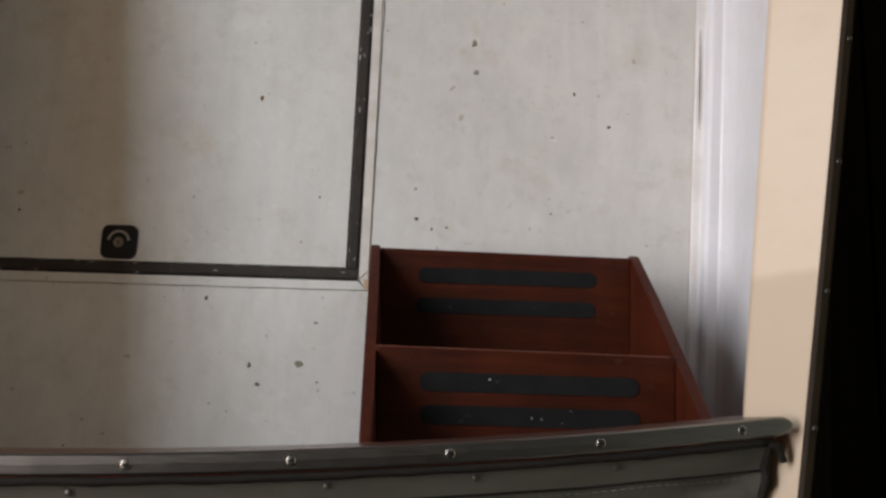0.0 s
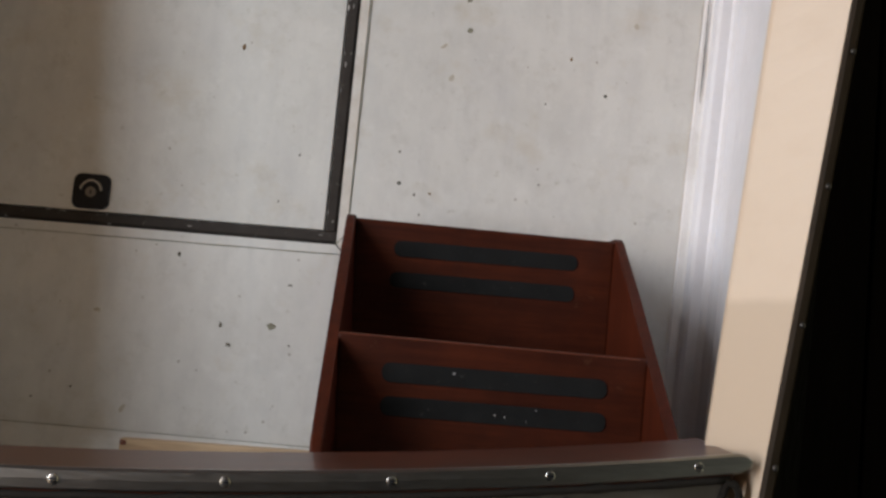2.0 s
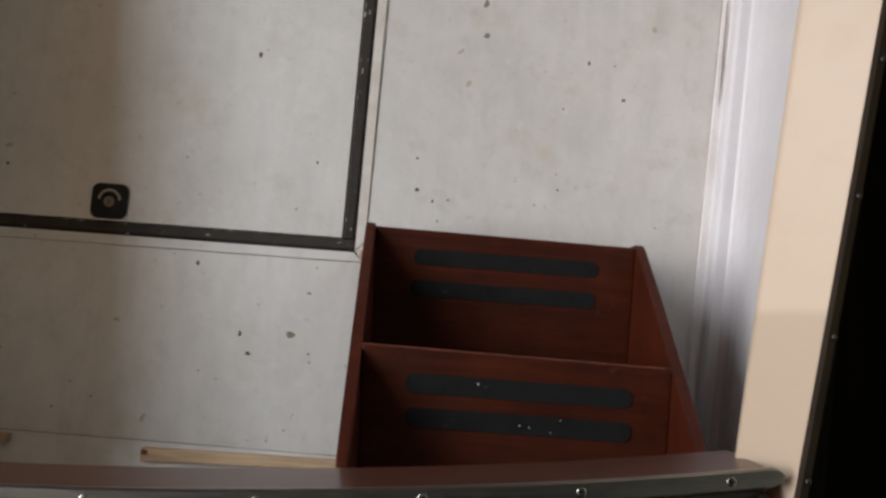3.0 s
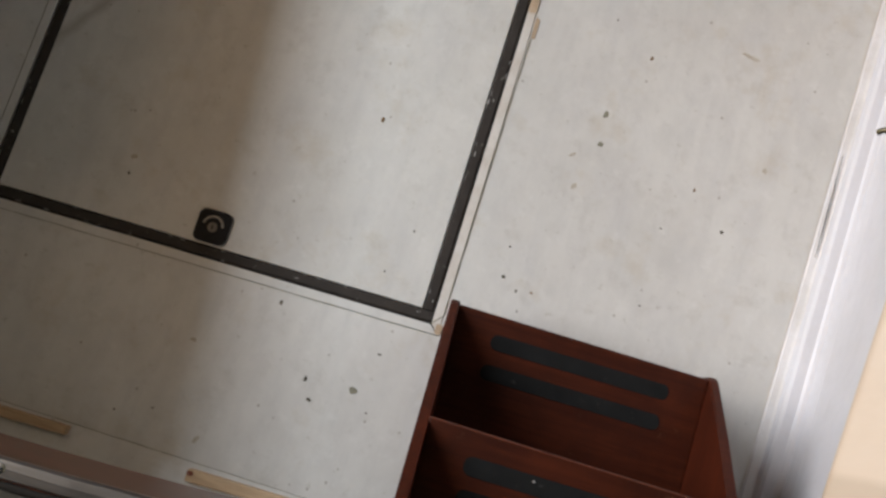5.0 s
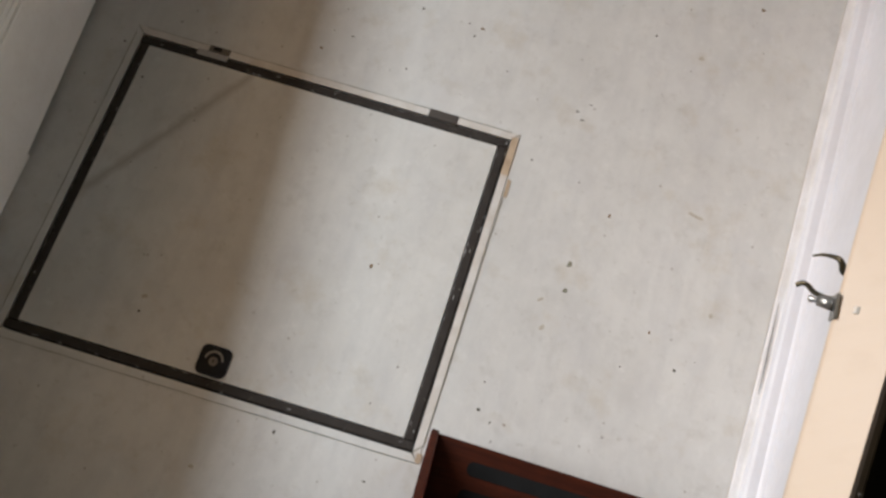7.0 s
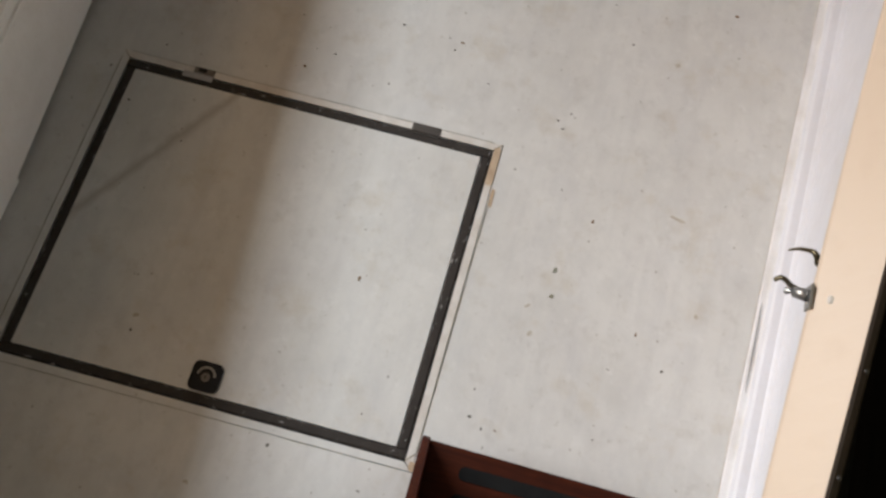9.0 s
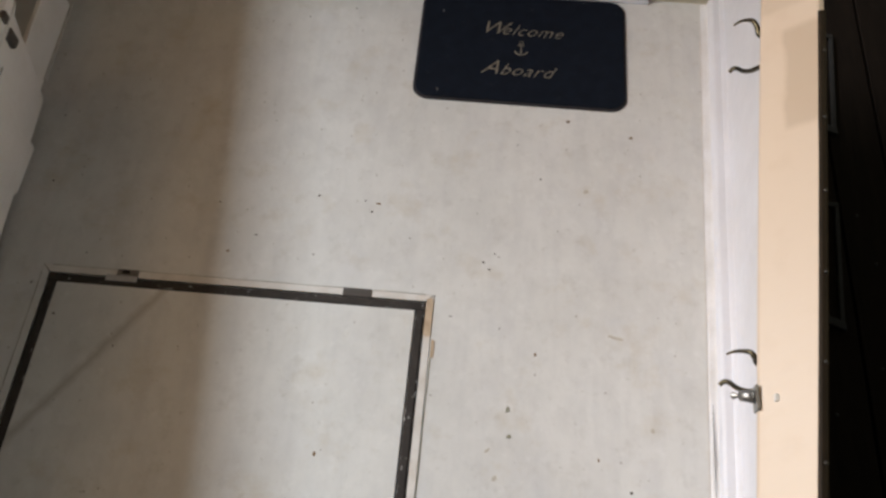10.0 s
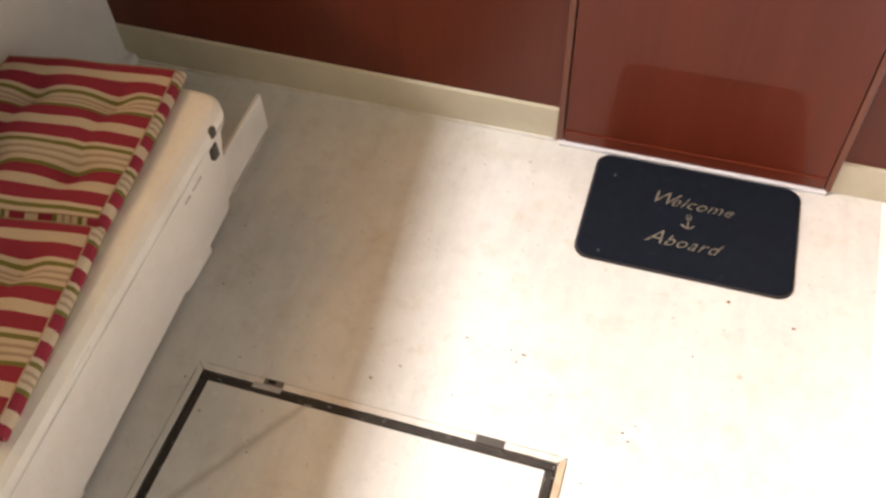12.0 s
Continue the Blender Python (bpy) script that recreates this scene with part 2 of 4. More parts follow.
M_RAW = wood("raw_wood", (0.45, 0.31, 0.18), (0.62, 0.46, 0.29), "x", 0.7, 0.0)
M_FADED = painted("faded_ink", (0.36, 0.35, 0.35), (0.55, 0.52, 0.48), 0.6, 40, 0.6)
M_THREAD = painted("weathered_thread", (0.17, 0.165, 0.16), (0.26, 0.25, 0.24), 0.8, 40, 0.6)
M_DULL_FLECK = painted("dull_fleck", (0.1, 0.1, 0.1), (0.05, 0.05, 0.05), 0.8, 40, 0.6)
M_BARE = painted("bare_wood", (0.5, 0.39, 0.27), (0.28, 0.2, 0.13), 0.8, 40, 0.6)
M_STEEL = metal("stainless", (0.31, 0.305, 0.295), 0.36)
M_SCREW = metal("worn_screw", (0.46, 0.46, 0.45), 0.28)
M_STUD = metal("tarnished_stud", (0.09, 0.085, 0.08), 0.5)
M_DULL = metal("dull_stud", (0.17, 0.16, 0.15), 0.5)
M_CHROME = metal("chrome", (0.5, 0.5, 0.49), 0.45)
M_BRONZE = metal("bronze", (0.11, 0.095, 0.06), 0.35)
M_STRIP = rubber("brown_strip", (0.022, 0.0155, 0.0095), 0.0, 0.6)
M_CANVAS = canvas_material("grey_canvas", (0.23, 0.223, 0.195))
M_BIND = canvas_material("dark_binding", (0.018, 0.016, 0.014))
M_FABRIC = striped_fabric("striped_cloth")
M_BOXING = striped_fabric("boxing_cloth", 1, 5.118)
M_BOXEND = striped_fabric("boxing_end_cloth", 0, 5.02)
M_PIPING = canvas_material("piping_cloth", (0.42, 0.3, 0.2))
M_DOCK = wood("dark_fill_timber", (0.005, 0.0036, 0.003), (0.012, 0.0085, 0.0065), "y", 0.95, 0.0)
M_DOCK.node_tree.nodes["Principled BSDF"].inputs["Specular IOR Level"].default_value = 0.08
M_WATER, _nt, _b = shader("dark_water", 0.4, spec=0.1)
_b.inputs["Base Color"].default_value = (0.004, 0.005, 0.005, 1)
bumped(_nt, _b, noise_at(_nt, coords(_nt), 3.0, 4), 0.2, 0.05)
M_SCREEN = painted("screen_paint", (0.80, 0.71, 0.57), (0.6, 0.46, 0.3), 0.6, 3, 0.3)
M_HULL = painted("hull_paint", (0.0025, 0.0025, 0.0025), (0.005, 0.0045, 0.004), 0.6, 6, 0.3, spec=0.03)
M_OVER = painted("overhead_paint", (0.15, 0.1, 0.06), (0.1, 0.07, 0.04), 0.6, 3, 0.3)
M_FILLET = painted("fillet_paint", (0.76, 0.755, 0.76), (0.45, 0.42, 0.36), 0.45, 12, 0.4)
M_BRACKET = painted("bracket_paint", (0.022, 0.022, 0.023), (0.012, 0.011, 0.01), 0.7, 30, 0.4, spec=0.15)
M_RUST = painted("rust_speck", (0.19, 0.115, 0.045), (0.10, 0.06, 0.028), 0.9, 60, 0.5)
M_STAIN = painted("faint_stain", (0.47, 0.44, 0.37), (0.36, 0.32, 0.25), 0.8, 50, 0.7)
M_SPECK = painted("dirt_speck", (0.235, 0.23, 0.17), (0.13, 0.12, 0.085), 0.9, 60, 0.5)
M_GRIME = painted("grime_speck", (0.115, 0.105, 0.08), (0.06, 0.055, 0.04), 0.9, 60, 0.5)


# ---- mesh helpers ----
def mesh_object(name, bm, material, parent=None, smooth=False):
    bmesh.ops.recalc_face_normals(bm, faces=bm.faces)
    me = bpy.data.meshes.new(name)
    bm.to_mesh(me)
    bm.free()
    if smooth:
        for p in me.polygons:
            p.use_smooth = True
    me.materials.append(material)
    ob = new(name, me)
    if parent:
        ob.parent = parent
    return ob


def part(name, bm, material, parent, label="", smooth=False):
    ob = mesh_object(name, bm, material, parent, smooth)
    if label:
        ob["label"] = label
    return ob


def thing(name, label, category, group="", kind=""):
    return tagged(new(name), label, category, group, kind)


def cuboid(a, b, bevel=0.0, segments=2):
    bm = bmesh.new()
    bmesh.ops.create_cube(bm, size=1)
    for v in bm.verts:
        v.co = [a[i] + (v.co[i] + 0.5) * (b[i] - a[i]) for i in range(3)]
    if bevel:
        bmesh.ops.bevel(bm, geom=bm.edges[:], offset=bevel, segments=segments, profile=0.5, affect="EDGES")
    return bm


def merge(*bms):
    out = bmesh.new()
    for b in bms:
        me = bpy.data.meshes.new("tmp")
        b.to_mesh(me)
        b.free()
        out.from_mesh(me)
        bpy.data.meshes.remove(me)
    return out


def sweep(sections, closed=True, caps=True):
    """Join rows of points, each row one cross-section."""
    bm = bmesh.new()
    rows = [[bm.verts.new(p) for p in s] for s in sections]
    n = len(rows[0])
    for r0, r1 in zip(rows, rows[1:]):
        for i in range(n if closed else n - 1):
            bm.faces.new((r0[i], r0[(i + 1) % n], r1[(i + 1) % n], r1[i]))
    if closed and caps:
        bm.faces.new(rows[0])
        bm.faces.new(rows[-1])
    return bm


def prism(points, axis, lo, hi, bevel=0.0):
    """A flat outline pushed along one axis. points: the two other coordinates, in x, y, z order."""
    def at(p, w):
        q = list(p)
        q.insert(axis, w)
        return q
    bm = sweep([[at(p, lo) for p in points], [at(p, hi) for p in points]])
    if bevel:
        bmesh.ops.bevel(bm, geom=bm.edges[:], offset=bevel, segments=2, profile=0.5, affect="EDGES")
    return bm


def rounded(w, h, r, n=6):
    pts = []
    for cx, cy, a0 in ((w / 2 - r, h / 2 - r, 0), (-w / 2 + r, h / 2 - r, 90), (-w / 2 + r, -h / 2 + r, 180), (w / 2 - r, -h / 2 + r, 270)):
        for i in range(n + 1):
            a = radians(a0 + 90 * i / n)
            pts.append((cx + r * math.cos(a), cy + r * math.sin(a)))
    return pts


def pill(cx, cy, w, h, z0, z1, r=None, n=6):
    return sweep([[(cx + x, cy + y, z) for x, y in rounded(w, h, h / 2 - 1e-4 if r is None else r, n)] for z in (z0, z1)])


def tube(points, radii, sides=10):
    secs = []
    P = [Vector(p) for p in points]
    for i, p in enumerate(P):
        d = (P[min(i + 1, len(P) - 1)] - P[max(i - 1, 0)]).normalized()
        q = d.to_track_quat("Z", "Y")
        r = radii[i] if isinstance(radii, (list, tuple)) else radii
        secs.append([p + q @ Vector((r * math.cos(2 * math.pi * k / sides), r * math.sin(2 * math.pi * k / sides), 0)) for k in range(sides)])
    return sweep(secs)


def smooth_path(ctrl, n=5):
    """Catmull-Rom through a few control points."""
    P = [Vector(c) for c in ctrl]
    P = [2 * P[0] - P[1]] + P + [2 * P[-1] - P[-2]]
    out = []
    for i in range(1, len(P) - 2):
        for k in range(n):
            t = k / n
            a, b, c, d = P[i - 1:i + 3]
            out.append(0.5 * (2 * b + (c - a) * t + (2 * a - 5 * b + 4 * c - d) * t * t + (3 * b - a - 3 * c + d) * t ** 3))
    return out + [P[-2]]


def screw_head(x, y, z, r=0.005, flat=1.0):
    secs = [[(x + q * math.cos(a), y + q * math.sin(a), z + h) for a in [2 * math.pi * k / 12 for k in range(12)]]
            for q, h in ((r, -0.002), (r, 0.0006 * flat), (r * 0.8, 0.0016 * flat), (r * 0.3, 0.002 * flat))]
    return sweep(secs)


# ---- hull lines ----
MID = -0.43                      # centre line of the boat
Y_AFT, Y_FWD = -1.0, 1.60


def x_floor(y):
    return 0.586 + 0.04 * y


def x_in(y):
    return 0.4475 + 0.0871 * y + 0.0075 * y * y


def x_out(y):
    return 0.494 + 0.130 * y - 0.0098 * y * y


Z_IN, Z_OUT = 0.625, 0.675
STEPS = [Y_AFT + (Y_FWD - Y_AFT) * i / 78 for i in range(79)]


def x_face(y, z):
    """Inner face of the bulwark, which tumbles home towards the gunwale."""
    f = x_floor(y) + 0.037
    return f + (x_out(y) + 0.012 - f) * (z - 0.07) / 0.53


def side(x, port):
    return 2 * MID - x if port else x


def bulwark(name, port):
    def prof(y):
        f, o = x_floor(y), x_out(y)
        pts = [(f - 0.001, -0.03), (f, 0.004), (f + 0.003, 0.021), (f + 0.008, 0.026), (f + 0.014, 0.027), (f + 0.024, 0.0275), (f + 0.028, 0.031), (f + 0.0345, 0.034), (f + 0.0365, 0.045), (f + 0.037, 0.07),
               (x_face(y, 0.33), 0.33), (x_face(y, 0.60), 0.60), (o + 0.002, 0.642), (o + 0.010, 0.638), (f + 0.05, 0.3), (f + 0.06, 0.0), (f + 0.06, -0.5), (f + 0.03, -0.5)]
        return [(side(x, port), y, z) for x, z in pts]
    ob = mesh_object(name, sweep([prof(y) for y in STEPS]), M_WHITE)
    return tagged(ob, "white gelcoat cockpit bulwark with a low curb", "bulwark", kind="structure")


def gunwale(name, port):
    def prof(y):
        a, o = x_in(y), x_out(y)
        pts = [(a + 0.004, Z_IN - 0.011), (a, Z_IN - 0.008), (a, Z_IN - 0.003), (a + 0.002, Z_IN), (o, Z_OUT), (o + 0.003, Z_OUT + 0.001), (o + 0.011, Z_OUT - 0.001),
               (o + 0.014, Z_OUT - 0.008), (o + 0.0155, Z_OUT - 0.023), (o + 0.012, Z_OUT - 0.033)]
        return [(side(x, port), y, z) for x, z in pts]
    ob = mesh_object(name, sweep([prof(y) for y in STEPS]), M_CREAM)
    return tagged(ob, "cream painted gunwale with tanner patches", "gunwale", kind="structure")


def hull_side(name, port):
    """Black topsides outside the bulwark, flaring down to the water."""
    def prof(y):
        f, o = x_floor(y), x_out(y)
        pts = [(o + 0.018, Z_OUT - 0.024), (o + 0.026, 0.606), (f + 0.068, 0.35), (f + 0.085, 0.0), (f + 0.09, -0.5), (f + 0.066, -0.5), (f + 0.066, 0.0), (f + 0.054, 0.32), (o + 0.014, 0.60), (o + 0.016, Z_OUT - 0.034)]
        return [(side(x, port), y, z) for x, z in pts]
    ob = mesh_object(name, sweep([prof(y) for y in STEPS]), M_HULL)
    return tagged(ob, "black painted hull side below the gunwale", "hull", kind="structure")


hull_side("hull_starboard", False)
hull_side("hull_port", True)
bulwark("wall_starboard", False)
bulwark("wall_port", True)
gunwale("trim_starboard", False)
gunwale("trim_port", True)


def curb_crack():
    """A hairline split where the curb meets the deck paint."""
    ys = [0.295 + 0.19 * i / 16 for i in range(17)]
    pts = [(0.5925 + 0.028 * (y - 0.39) + 0.0007 * noise.noise((y * 40, 0, 0)), y, 0.0075) for y in ys]
    rad = [0.0003 + 0.0006 * math.sin(math.pi * i / 16) ** 0.7 for i in range(17)]
    tagged(mesh_object("curb_crack", tube(pts, rad, 6), M_BLACK), "dark hairline crack along the white curb", "crack", kind="structure")
    secs = []
    for y in [-0.34 + 1.93 * i / 40 for i in range(41)]:
        f, w = x_floor(y), 0.0165 + 0.0012 * noise.noise((y * 9, 2, 0))
        secs.append([(f - w, y, 0.0), (f - w + 0.003, y, 0.0028), (f - 0.004, y, 0.0042), (f + 0.002, y, 0.007), (f + 0.002, y, 0.0)])
    tagged(mesh_object("trim_fillet", sweep(secs), M_FILLET), "white painted fillet along the curb foot", "fillet", kind="structure")
    pts = [(x_floor(y) - 0.0185 + 0.0012 * noise.noise((y * 25, 4, 0)), y, 0.0008) for y in [-0.34 + 1.93 * i / 60 for i in range(61)]]
    tagged(mesh_object("trim_grime", tube(pts, [0.0006 + 0.0011 * abs(noise.noise((i * 0.9, 8, 1))) for i in range(61)], 6), M_TRIM), "grimy sealant line between deck and curb", "sealant", kind="structure")
    pts = [(x, -0.3395 + 0.001 * noise.noise((x * 30, 0, 5)), 0.001) for x in [-1.3 + 1.85 * i / 60 for i in range(61)]]
    tagged(mesh_object("trim_seam", tube(pts, [0.0004 + 0.0012 * abs(noise.noise((i * 0.7, 3, 1))) for i in range(61)], 6), M_SPECK), "dirty seam where the deck meets the transom", "seam", kind="structure")


def snap_strip():
    """Dark strip with snap studs along the outer edge of the gunwale; it stops short of the bulkhead."""
    root = thing("edge_strip", "dark brown edging strip with small metal studs on the gunwale", "edging strip")
    ys = [-0.95 + (0.905 + 0.95) * i / 16 for i in range(17)]
    secs = []
    for y in ys:
        o = x_out(y)
        secs.append([(o + 0.001, y, Z_OUT - 0.002), (o + 0.001, y, Z_OUT + 0.003), (o + 0.004, y, Z_OUT + 0.005), (o + 0.011, y, Z_OUT + 0.0035),
                     (o + 0.0155, y, Z_OUT - 0.003), (o + 0.0175, y, Z_OUT - 0.026), (o + 0.0125, y, Z_OUT - 0.004)])
    part("strip", sweep(secs), M_STRIP, root)
    y = -0.615
    while y < 0.90:
        part("stud", screw_head(x_out(y) + 0.0095, y, Z_OUT + 0.0042, 0.003), M_STUD, root, smooth=True)
        y += 0.1305
    return root


# ---- deck with the hatch well ----
HX0, HX1, HY0, HY1 = -0.824, -0.004, -0.003, 0.664      # outer edge of the gasket


def floor_piece(x0, x1, y0, y1):
    """A deck slab; where a side is left out it follows the foot of the bulwark."""
    def side_x(x, y, port):
        return (side(x_floor(y) + 0.02, port)) if x is None else x
    return prism([(side_x(x0, y0, True), y0), (side_x(x1, y0, False), y0), (side_x(x1, y1, False), y1), (side_x(x0, y1, True), y1)], 2, -0.05, 0.0)


G = 0.018      # trim strip width
floor_bm = merge(floor_piece(None, HX0 - G, -0.40, 1.62), floor_piece(HX1 + G, None, -0.40, 1.62),
                 floor_piece(HX0 - G, HX1 + G, -0.40, HY0 - G), floor_piece(HX0 - G, HX1 + G, HY1 + G, 1.62))
tagged(mesh_object("floor", floor_bm, M_DECK), "worn white painted boat deck with dirt specks", "deck", kind="structure")
well = mesh_object("floor_well", cuboid((HX0 - G - 0.02, HY0 - G - 0.02, -0.09), (HX1 + G + 0.02, HY1 + G + 0.02, -0.052)), M_GASKET)
tagged(well, "dark bed under the deck hatch", "hatch well", kind="structure")


def strip_ring(root, name, x0, y0, x1, y1, w, z0, z1, material, gap=0.0006):
    """Four mitred strips round a rectangle, w wide inwards."""
    quads = [((x0, y0), (x1, y0), (x1 - w, y0 + w), (x0 + w, y0 + w)), ((x1, y0), (x1, y1), (x1 - w, y1 - w), (x1 - w, y0 + w)),
             ((x1, y1), (x0, y1), (x0 + w, y1 - w), (x1 - w, y1 - w)), ((x0, y1), (x0, y0), (x0 + w, y0 + w), (x0 + w, y1 - w))]
    made = []
    for q in quads:
        cx, cy = sum(p[0] for p in q) / 4, sum(p[1] for p in q) / 4
        q = [(p[0] - math.copysign(gap, p[0] - cx), p[1] - math.copysign(gap, p[1] - cy)) for p in q]
        bm = prism(q, 2, z0, z1)
        bmesh.ops.subdivide_edges(bm, edges=bm.edges[:], cuts=1)
        made.append(part(name, bm, material, root))
    return made


def out_of_square(root):
    """The hatch is a little out of square: its aft edge runs 10 mm aft towards port."""
    for ob in root.children_recursive:
        for v in ob.data.vertices:
            v.co.y += 0.0122 * v.co.x * (1 - v.co.y / 0.66)


def deck_hatch():
    root = thing("deck_hatch", "white square deck hatch lid sealed by a black gasket", "hatch")
    w = 0.021
    lid = cuboid((HX0 + w, HY0 + w, -0.045), (HX1 - w, HY1 - w, 0.001), 0.002)
    part("lid", lid, M_LID, root)
    # worn rubber gasket, lumpy along its length
    def lumpy(x0, y0, x1, y1):
        n = 46
        horiz = abs(x1 - x0) > abs(y1 - y0)
        secs = []
        for i in range(n + 1):
            t = i / n
            j = (noise.noise((x0 * 9 + t * 23, y0 * 7 + 1.3, 0.4)) * 0.0012, noise.noise((x0 * 5 + t * 31, y0 * 3, 2.2)) * 0.0012)
            if horiz:
                x = x0 + (x1 - x0) * t
                secs.append([(x, y0 - j[0] * 0.5, -0.04), (x, y0 + 0.001 + j[0], -0.002), (x, y0 + 0.004, 0.0015 + j[1]), (x, y1 - 0.004, 0.0012 - j[0]), (x, y1 - 0.0005 + j[1], -0.002), (x, y1, -0.04)])
            else:
                y = y0 + (y1 - y0) * t
                secs.append([(x0, y, -0.04), (x0 + 0.001 + j[0], y, -0.002), (x0 + 0.004, y, 0.0015 + j[1]), (x1 - 0.004, y, 0.0012 - j[0]), (x1 - 0.0005 + j[1], y, -0.002), (x1, y, -0.04)])
        return sweep(secs)
    for a in ((HX0, HY0, HX1, HY0 + w), (HX0, HY1 - w, HX1, HY1), (HX0, HY0 + w, HX0 + w, HY1 - w), (HX1 - w, HY0 + w, HX1, HY1 - w)):
        part("gasket", lumpy(*a), M_GASKET, root, "worn black rubber gasket")
    trims = strip_ring(root, "trim_strip", HX0 - G, HY0 - G, HX1 + G, HY1 + G, G - 0.0006, -0.04, 0.0012, M_TRIM, 0.0011)
    for t in (trims[0], trims[3]):
        t.data.materials[0] = M_DECK
    # bare wood where the paint has gone at the forward corner
    rng = random.Random(11)
    chips = []
    for i in range(60):
        t = rng.random()
        d = rng.choice((0.002, 0.0035, w - 0.003, w - 0.002, rng.uniform(0.004, w - 0.004)))
        l, b = rng.uniform(0.002, 0.009), rng.uniform(0.0008, 0.0018)
        if rng.random() < 0.5:
            y = HY0 + d if rng.random() < 0.6 else HY1 - w + d
            x = HX0 + t * (HX1 - HX0 - 0.02) + 0.01
            chips.append(cuboid((x - l / 2, y - b / 2, 0.0004), (x + l / 2, y + b / 2, 0.0023)))
        else:
            x = HX1 - w + d if rng.random() < 0.65 else HX0 + d
            y = HY0 + t * (HY1 - HY0 - 0.02) + 0.01
            chips.append(cuboid((x - b / 2, y - l / 2, 0.0004), (x + b / 2, y + l / 2, 0.0023)))
    flecks = part("paint_flecks", merge(*chips), M_FADED, root, "white paint flecks worn onto the gasket")
    flecks["kind"] = "stuff"
    # broken grime lines along the trim joints
    for (xa, ya), (xb, yb), r in (((HX1 + G, HY0 + 0.02), (HX1 + G + 0.003, HY1 - 0.085), 0.0007), ((HX0 - G, HY0 - G), (HX1, HY0 - G), 0.0004), ((HX0 - G, HY0), (HX0 - G, HY1), 0.0004), ((HX0, HY1 + G), (HX1, HY1 + G), 0.0004)):
        pts = [(xa + (xb - xa) * k / 40 + 0.0009 * noise.noise((k * 0.35, xa * 5, 1)), ya + (yb - ya) * k / 40 + 0.0009 * noise.noise((k * 0.35, ya * 5, 7)), 0.0005) for k in range(41)]
        part("joint_grime", tube(pts, [r * (0.9 + 1.1 * noise.noise((k * 0.6, xa * 9, ya * 9))) + 0.0003 for k in range(41)], 5), M_SPECK, root, "dark hairline joint")
    def flaked(cx, cy, w, h, z0, z1, seed):
        """A ragged bare patch with a broken outline."""
        ring = [(cx + px + 0.0016 * noise.noise((px * 300, py * 120, seed)), cy + py + 0.003 * noise.noise((px * 200, py * 90, seed + 3))) for px, py in rounded(w, h, min(w, h) * 0.3, 5)]
        return sweep([[(px, py, z) for px, py in ring] for z in (z0, z1)])
    part("bare_patch", flaked(0.0055, HY1 - 0.036, 0.0155, 0.088, 0.0006, 0.0020, 1), M_BARE, root, "bare wood where paint has flaked")
    part("bare_patch", flaked(0.0195, HY1 - 0.107, 0.0075, 0.04, 0.0002, 0.0012, 5), M_BARE, root, "bare wood where paint has flaked")
    part("bare_patch", flaked(0.0115, -0.010, 0.010, 0.018, 0.0008, 0.0018, 9), M_BARE, root, "bare wood where paint has flaked")
    for (xa, ya), (xb, yb) in (((HX1 + 0.001, HY1 + 0.002), (HX1 + G, HY1 + G)), ((HX1, HY0 - 0.001), (HX1 + G, HY0 + 0.018)), ((HX0 - 0.001, HY1 + 0.001), (HX0 - G, HY1 + G))):
        part("mitre_crack", tube([(xa + (xb - xa) * k / 5, ya + (yb - ya) * k / 5 + 0.0006 * noise.noise((k, xa, 2)), 0.0013) for k in range(6)], [0.0007, 0.0012, 0.0009, 0.0011, 0.0008, 0.0006], 5), M_SPECK, root, "dark open mitre joint")
    # hinges
    h = part("hinge", cuboid((-0.184, HY1 - 0.006, -0.01), (-0.121, HY1 + 0.019, 0.0028), 0.001), M_DULL, root, "tarnished metal hinge leaf")
    part("hinge_pin", tube([(-0.184, HY1 - 0.002, 0.0024), (-0.121, HY1 - 0.002, 0.0024)], 0.0022, 8), M_GASKET, h)
    h = part("hinge", cuboid((-0.700, HY1 - 0.010, -0.01), (-0.631, HY1 + 0.004, 0.0026), 0.001), M_FADED, root, "worn pale hinge leaf")
    part("hinge_leaf", cuboid((-0.678, HY1 + 0.0042, -0.01), (-0.631, HY1 + 0.019, 0.0027), 0.001), M_DULL, h, "tarnished metal leaf")
    part("hinge_slot", cuboid((-0.668, HY1 + 0.008, 0.0015), (-0.650, HY1 + 0.017, 0.0031)), M_BLACK, h)
    # flush latch
    cx, cy = -0.414, 0.050
    base = part("latch", pill(cx, cy, 0.060, 0.058, -0.01, 0.0042, 0.013), M_BLACK, root, "black plastic flush latch")
    arc = [(cx + 0.017 * math.cos(radians(a)), cy + 0.001 + 0.017 * math.sin(radians(a)), 0.0048) for a in range(5, 176, 10)]
    part("latch_ring", tube(arc, 0.0024, 6), M_STEEL, base, "grey half ring pull")
    part("latch_button", sweep([[(cx + r * math.cos(a), cy - 0.001 + r * math.sin(a), z) for a in [2 * math.pi * k / 16 for k in range(16)]]
                                for r, z in ((0.0088, 0.004), (0.0088, 0.006), (0.007, 0.0062))]), M_DULL, base, "round grey key button")
    part("key_slot", cuboid((cx - 0.0008, cy - 0.005, 0.0066), (cx + 0.0008, cy + 0.003, 0.0073)), M_BLACK, base)
    out_of_square(root)
    return root


# ---- bulkhead with the door ----
YB = 1.598


def z_skirt(x):
    return 0.1115 - 0.0105 * x


